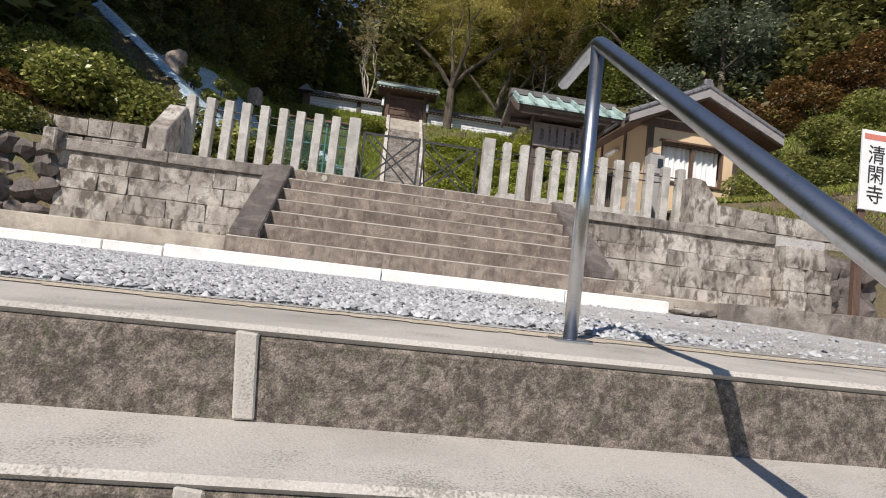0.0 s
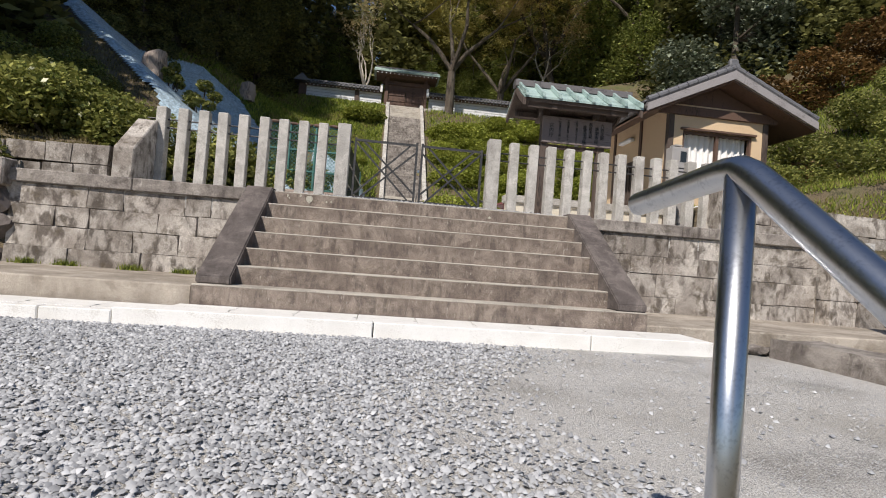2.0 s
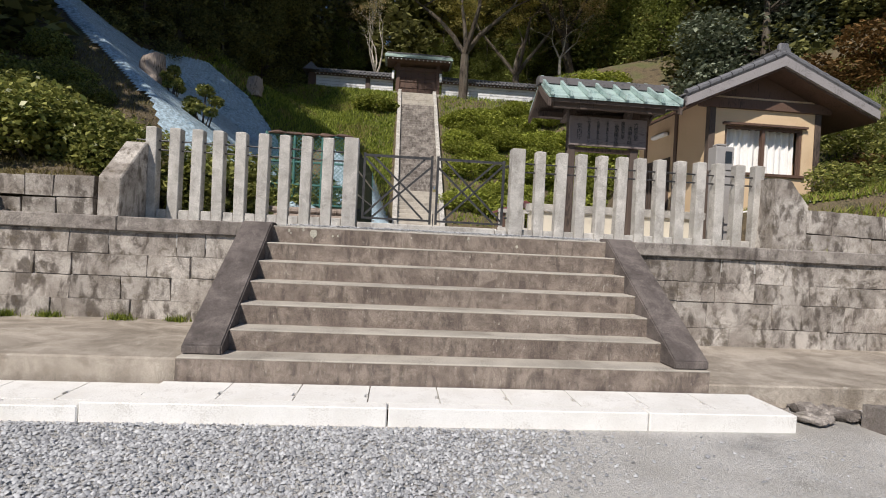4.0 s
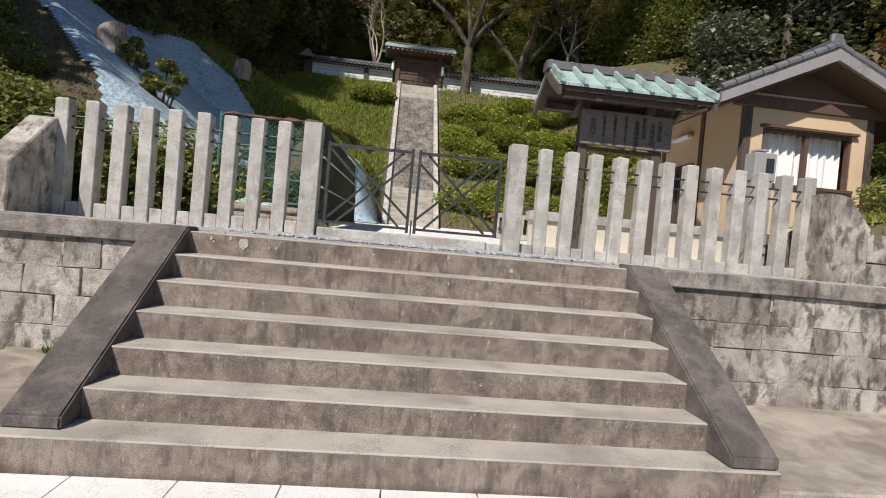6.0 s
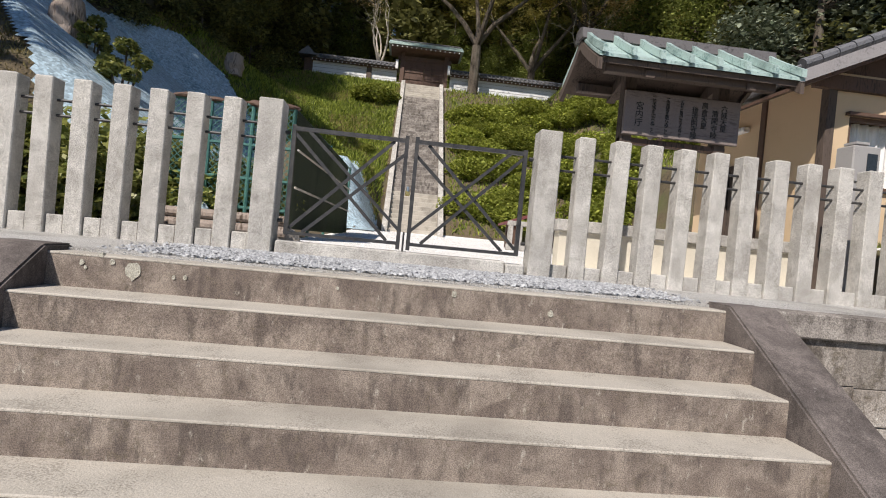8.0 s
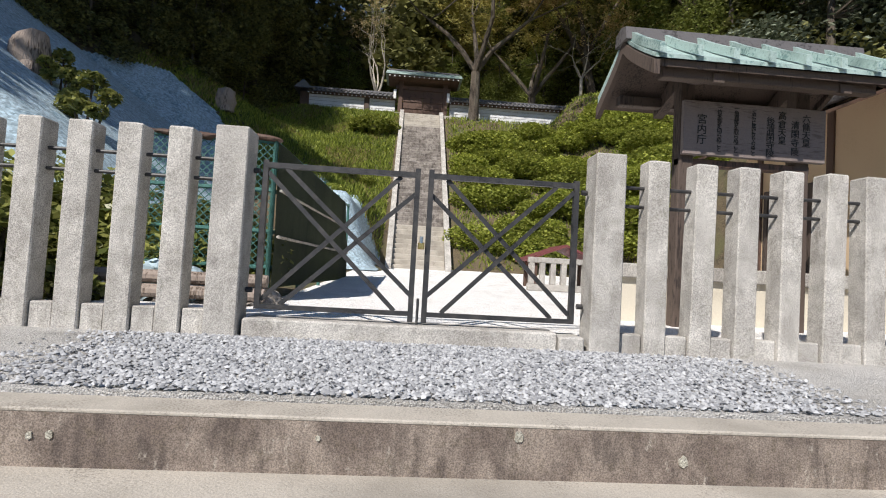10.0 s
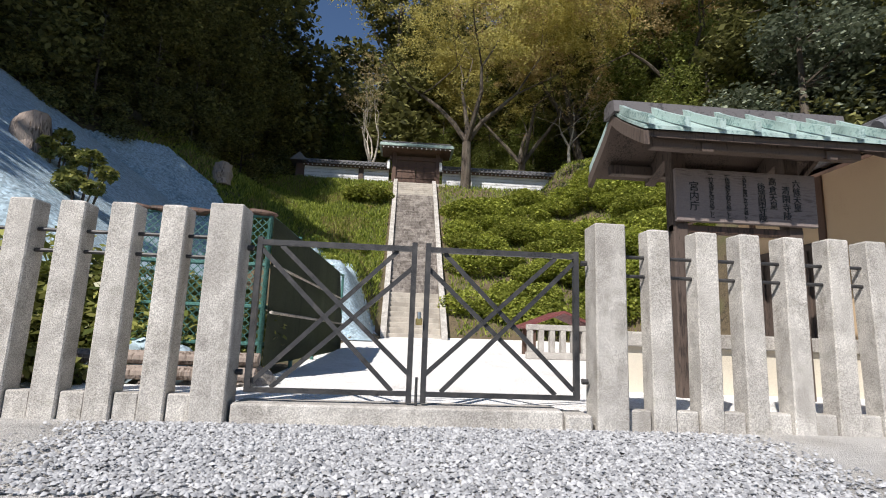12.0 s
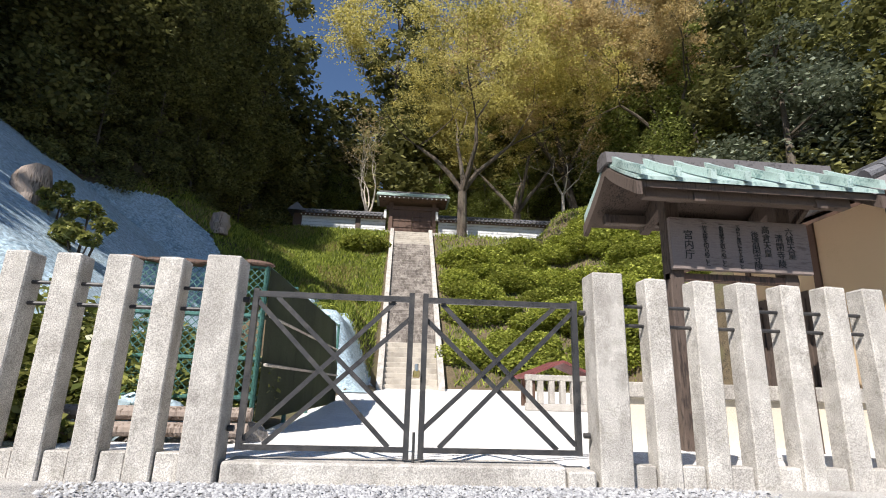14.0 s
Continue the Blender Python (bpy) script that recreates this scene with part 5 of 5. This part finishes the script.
dh = bush("dense dark hedge with rusty new tips", "hedge", "hedges on the west bank", [(0, 0, 0.7, 0.8, 0.6, 0.75), (-0.8, 0, 0.75, 0.7, 0.6, 0.8), (0.3, 0.3, 0.95, 0.6, 0.5, 0.5)], 5200, 0.075, LEAF_RED, "hedge", 0.3, 9)
place_copies(dh, [(-7.0, 2.6, 0.15, 0.9, 0), (-8.3, 2.5, 0.1, 1.1, 20)])
gh = bush("leafy green shrub above the rockery", "shrub", "shrubs on the west bank", lobes_b, 3600, 0.055, LEAF_BANK, "shrub", 0.3, 9)
place_copies(gh, [(-6.2, 2.15, 0.15, 0.75, 30), (-7.1, 2.0, 0.1, 0.9, 100), (-2.6, 5.3, 0.1, 0.95, 0), (-3.35, 5.2, 0.1, 1.1, 50), (-4.1, 5.0, 0.1, 1.1, 120), (-3.0, 5.7, 0.1, 1.3, 200), (-3.9, 5.8, 0.1, 1.4, 260), (-2.3, 5.9, 0.1, 1.1, 310)])

# hedges on the eastern bank
lobes_c = [(0, 0, 0.4, 1.1, 0.6, 0.5), (0.9, 0.05, 0.42, 0.7, 0.6, 0.48), (-0.9, 0, 0.4, 0.7, 0.58, 0.46)]
hd = bush("clipped green hedge on the east bank", "hedge", "hedges on the east bank", lobes_c, 3600, 0.065, LEAF_BANK, "hedge", 0.4, 9)
place_copies(hd, [(10.0, 6.5, 0.1, 0.95, 10), (7.5, 3.9, 0.15, 0.7, 0), (9.0, 4.1, 0.1, 0.9, 8), (10.7, 4.3, 0.1, 1.0, 12), (11.8, 6.6, 0.1, 1.0, 14), (13.5, 6.8, 0.1, 1.1, 12), (12.6, 4.6, 0.1, 1.1, 5)])
hr = bush("clipped reddish hedge on the east bank", "hedge", "hedges on the east bank", lobes_c, 3600, 0.065, LEAF_RED, "hedge", 0.4, 9)
place_copies(hr, [(11.5, 9.0, 0.0, 1.2, 12), (13.3, 9.2, 0, 1.25, 12), (15.2, 9.5, 0, 1.3, 12), (17.2, 9.8, 0, 1.4, 12), (9.8, 8.3, 0, 1.0, 10), (9.3, 5.4, 0.05, 0.7, 15)])


# ---- grass and loose stones ----
def blades(name, spots, h, w, mat, label):
    n = len(spots)
    a = nprng.uniform(0, 6.283, n)
    s = (h * nprng.uniform(0.5, 1.4, n))[:, None]
    side = np.stack([np.cos(a), np.sin(a), np.zeros(n)], 1) * w
    lean = np.concatenate([nprng.normal(size=(n, 2)) * 0.4, np.ones((n, 1))], 1) * s
    v = np.stack([spots - side, spots + side, spots + lean], 1).reshape(-1, 3)
    return tagged(new(name, array_mesh(name, v, np.arange(3 * n).reshape(-1, 3), mat)), label, "grass", "", "stuff")


def spots(n, x0, x1, y0, y1, keep=lambda x, y: True):
    out = []
    while len(out) < n:
        x, y = nprng.uniform(x0, x1), nprng.uniform(y0, y1)
        if keep(x, y):
            out.append((x, y, ground_z(x, y)))
    return np.array(out)


blades("grass_slope", spots(48000, -10, -0.95, 17.2, 29.5, lambda x, y: not on_mat(x, y)), 0.17, 0.03, GRASS, "fresh green grass on the slope beside the far stairs")
blades("slope_weeds", spots(16000, -10, -0.95, 17.2, 29.5, lambda x, y: not on_mat(x, y) and noise.noise(Vector((x * 0.55, y * 0.55, 4))) > 0.08), 0.15, 0.028, DRYGRASS, "straw-coloured grass patches on the slope")
blades("grass_slope_east", spots(14000, 1.7, 12, 17.2, 29.5), 0.17, 0.03, GRASS, "grass between azaleas on the slope")
blades("bank_grass_west", spots(14000, -10, -4.4, 2.8, 9, lambda x, y: not on_mat(x, y)), 0.065, 0.012, DRYGRASS, "dry and green grass on the west bank")
blades("bank_grass_east", spots(36000, 5.6, 15, 3.2, 11, lambda x, y: not (x < 7.6 and y > 4.6)), 0.10, 0.016, GRASS, "short grass on the east bank")

near_bank = spots(15000, 5.6, 10.5, 3.0, 4.7) + np.array([(0, 0, 0.04)])
blades("bank_edge_grass", near_bank[:9000], 0.09, 0.012, GRASS, "short green grass above the east wing wall")
blades("bank_edge_straw", near_bank[9000:], 0.08, 0.012, DRYGRASS, "dry straw grass above the east wing wall")


def pebbles(name, n, place, r0, r1, mat, label):
    """Angular stones, each a lopsided lump with its foot in the ground."""
    base = np.array([(1, 0, 0), (0, 1, 0), (-1, 0, 0), (0, -1, 0), (0, 0, 1)], float)
    tri = np.array([(0, 1, 4), (1, 2, 4), (2, 3, 4), (3, 0, 4)])
    c = place(n)
    s = nprng.uniform(r0, r1, (n, 1, 1)) * nprng.uniform(0.6, 1.25, (n, 5, 1))
    v = base[None] * s
    a = nprng.uniform(0, 6.283, n)
    b = nprng.uniform(-0.7, 0.7, n)
    ca, sa, cb, sb = np.cos(a), np.sin(a), np.cos(b), np.sin(b)
    x, y, z = v[..., 0], v[..., 1], v[..., 2] * 0.75
    y, z = y * cb[:, None] - z * sb[:, None], y * sb[:, None] + z * cb[:, None]
    x, y = x * ca[:, None] - y * sa[:, None], x * sa[:, None] + y * ca[:, None]
    v = np.stack([x, y, z], -1) + c[:, None, :]
    f = tri[None] + (np.arange(n) * 5)[:, None, None]
    return tagged(new(name, array_mesh(name, v.reshape(-1, 3), f.reshape(-1, 3), mat)), label, "gravel", "", "stuff")


def yard(n):
    """Loose stones lie thickest west of the middle and thin out to the east."""
    out = []
    while len(out) < n:
        x, y = nprng.uniform(-5.5, 2.8), nprng.uniform(-4.19, -0.62)
        if nprng.uniform() < 1.0 - 0.985 * smooth(-0.8, 0.9, x + 0.35 * math.sin(y * 2)):
            out.append((x, y, ground_z(x, y) + 0.03 + nprng.uniform(0, 0.012)))
    return np.array(out)


def strip(n):
    out = []
    while len(out) < n:
        x, y = nprng.uniform(-2.2, 2.6), nprng.uniform(1.88, 3.25)
        if nprng.uniform() < (1 - smooth(1.25, 2.2, abs(x - 0.1) + 0.3 * (3.2 - y) * 0.5)):
            out.append((x, y, 1.328 + nprng.uniform(0, 0.012)))
    return np.array(out)


pebbles("loose_stones", 66000, yard, 0.007, 0.02, STONES, "loose grey crushed stone on the yard")
pebbles("platform_stones", 24000, strip, 0.007, 0.0165, STONES, "pale blue-grey crushed stone before the gate")


def fine(n):
    return np.array([(x, y, ground_z(x, y) + 0.029) for x, y in zip(nprng.uniform(-1.2, 5.0, n), nprng.uniform(-4.1, -0.62, n))])


pebbles("fine_stones", 26000, fine, 0.003, 0.0075, STONES, "fine grey chips on the compacted yard")

weeds = np.concatenate([np.array([(x, y, 0.165)]) + nprng.normal(size=(160, 3)) * (0.07, 0.035, 0.0) for x, y in ((-3.55, 1.74), (-4.35, 1.78), (-2.95, 1.76), (-4.8, 1.75))])
blades("wall_weeds", weeds, 0.07, 0.008, GRASS, "green weeds at the foot of the stone wall")

# pale lichen patches on the upper risers
lr = random.Random(5)
for k, (x, z, r) in enumerate([(-1.47, 1.235, 0.042), (-1.58, 1.275, 0.015), (-1.64, 1.31, 0.013), (-1.74, 1.26, 0.014), (-1.72, 1.235, 0.01), (-1.25, 1.22, 0.011), (-1.19, 1.225, 0.012), (0.32, 1.265, 0.016), (-0.35, 1.24, 0.009), (0.9, 1.2, 0.018)]):
    bm = bmesh.new()
    ring = [(x + math.cos(a) * r * lr.uniform(0.75, 1.15), z + math.sin(a) * r * lr.uniform(0.85, 1.35)) for a in [i * 0.5236 for i in range(12)]]
    part("lichen_patch", prism(bm, ring, "y", 1.6775, 1.70), LICHEN, stairs, "pale round lichen patch")
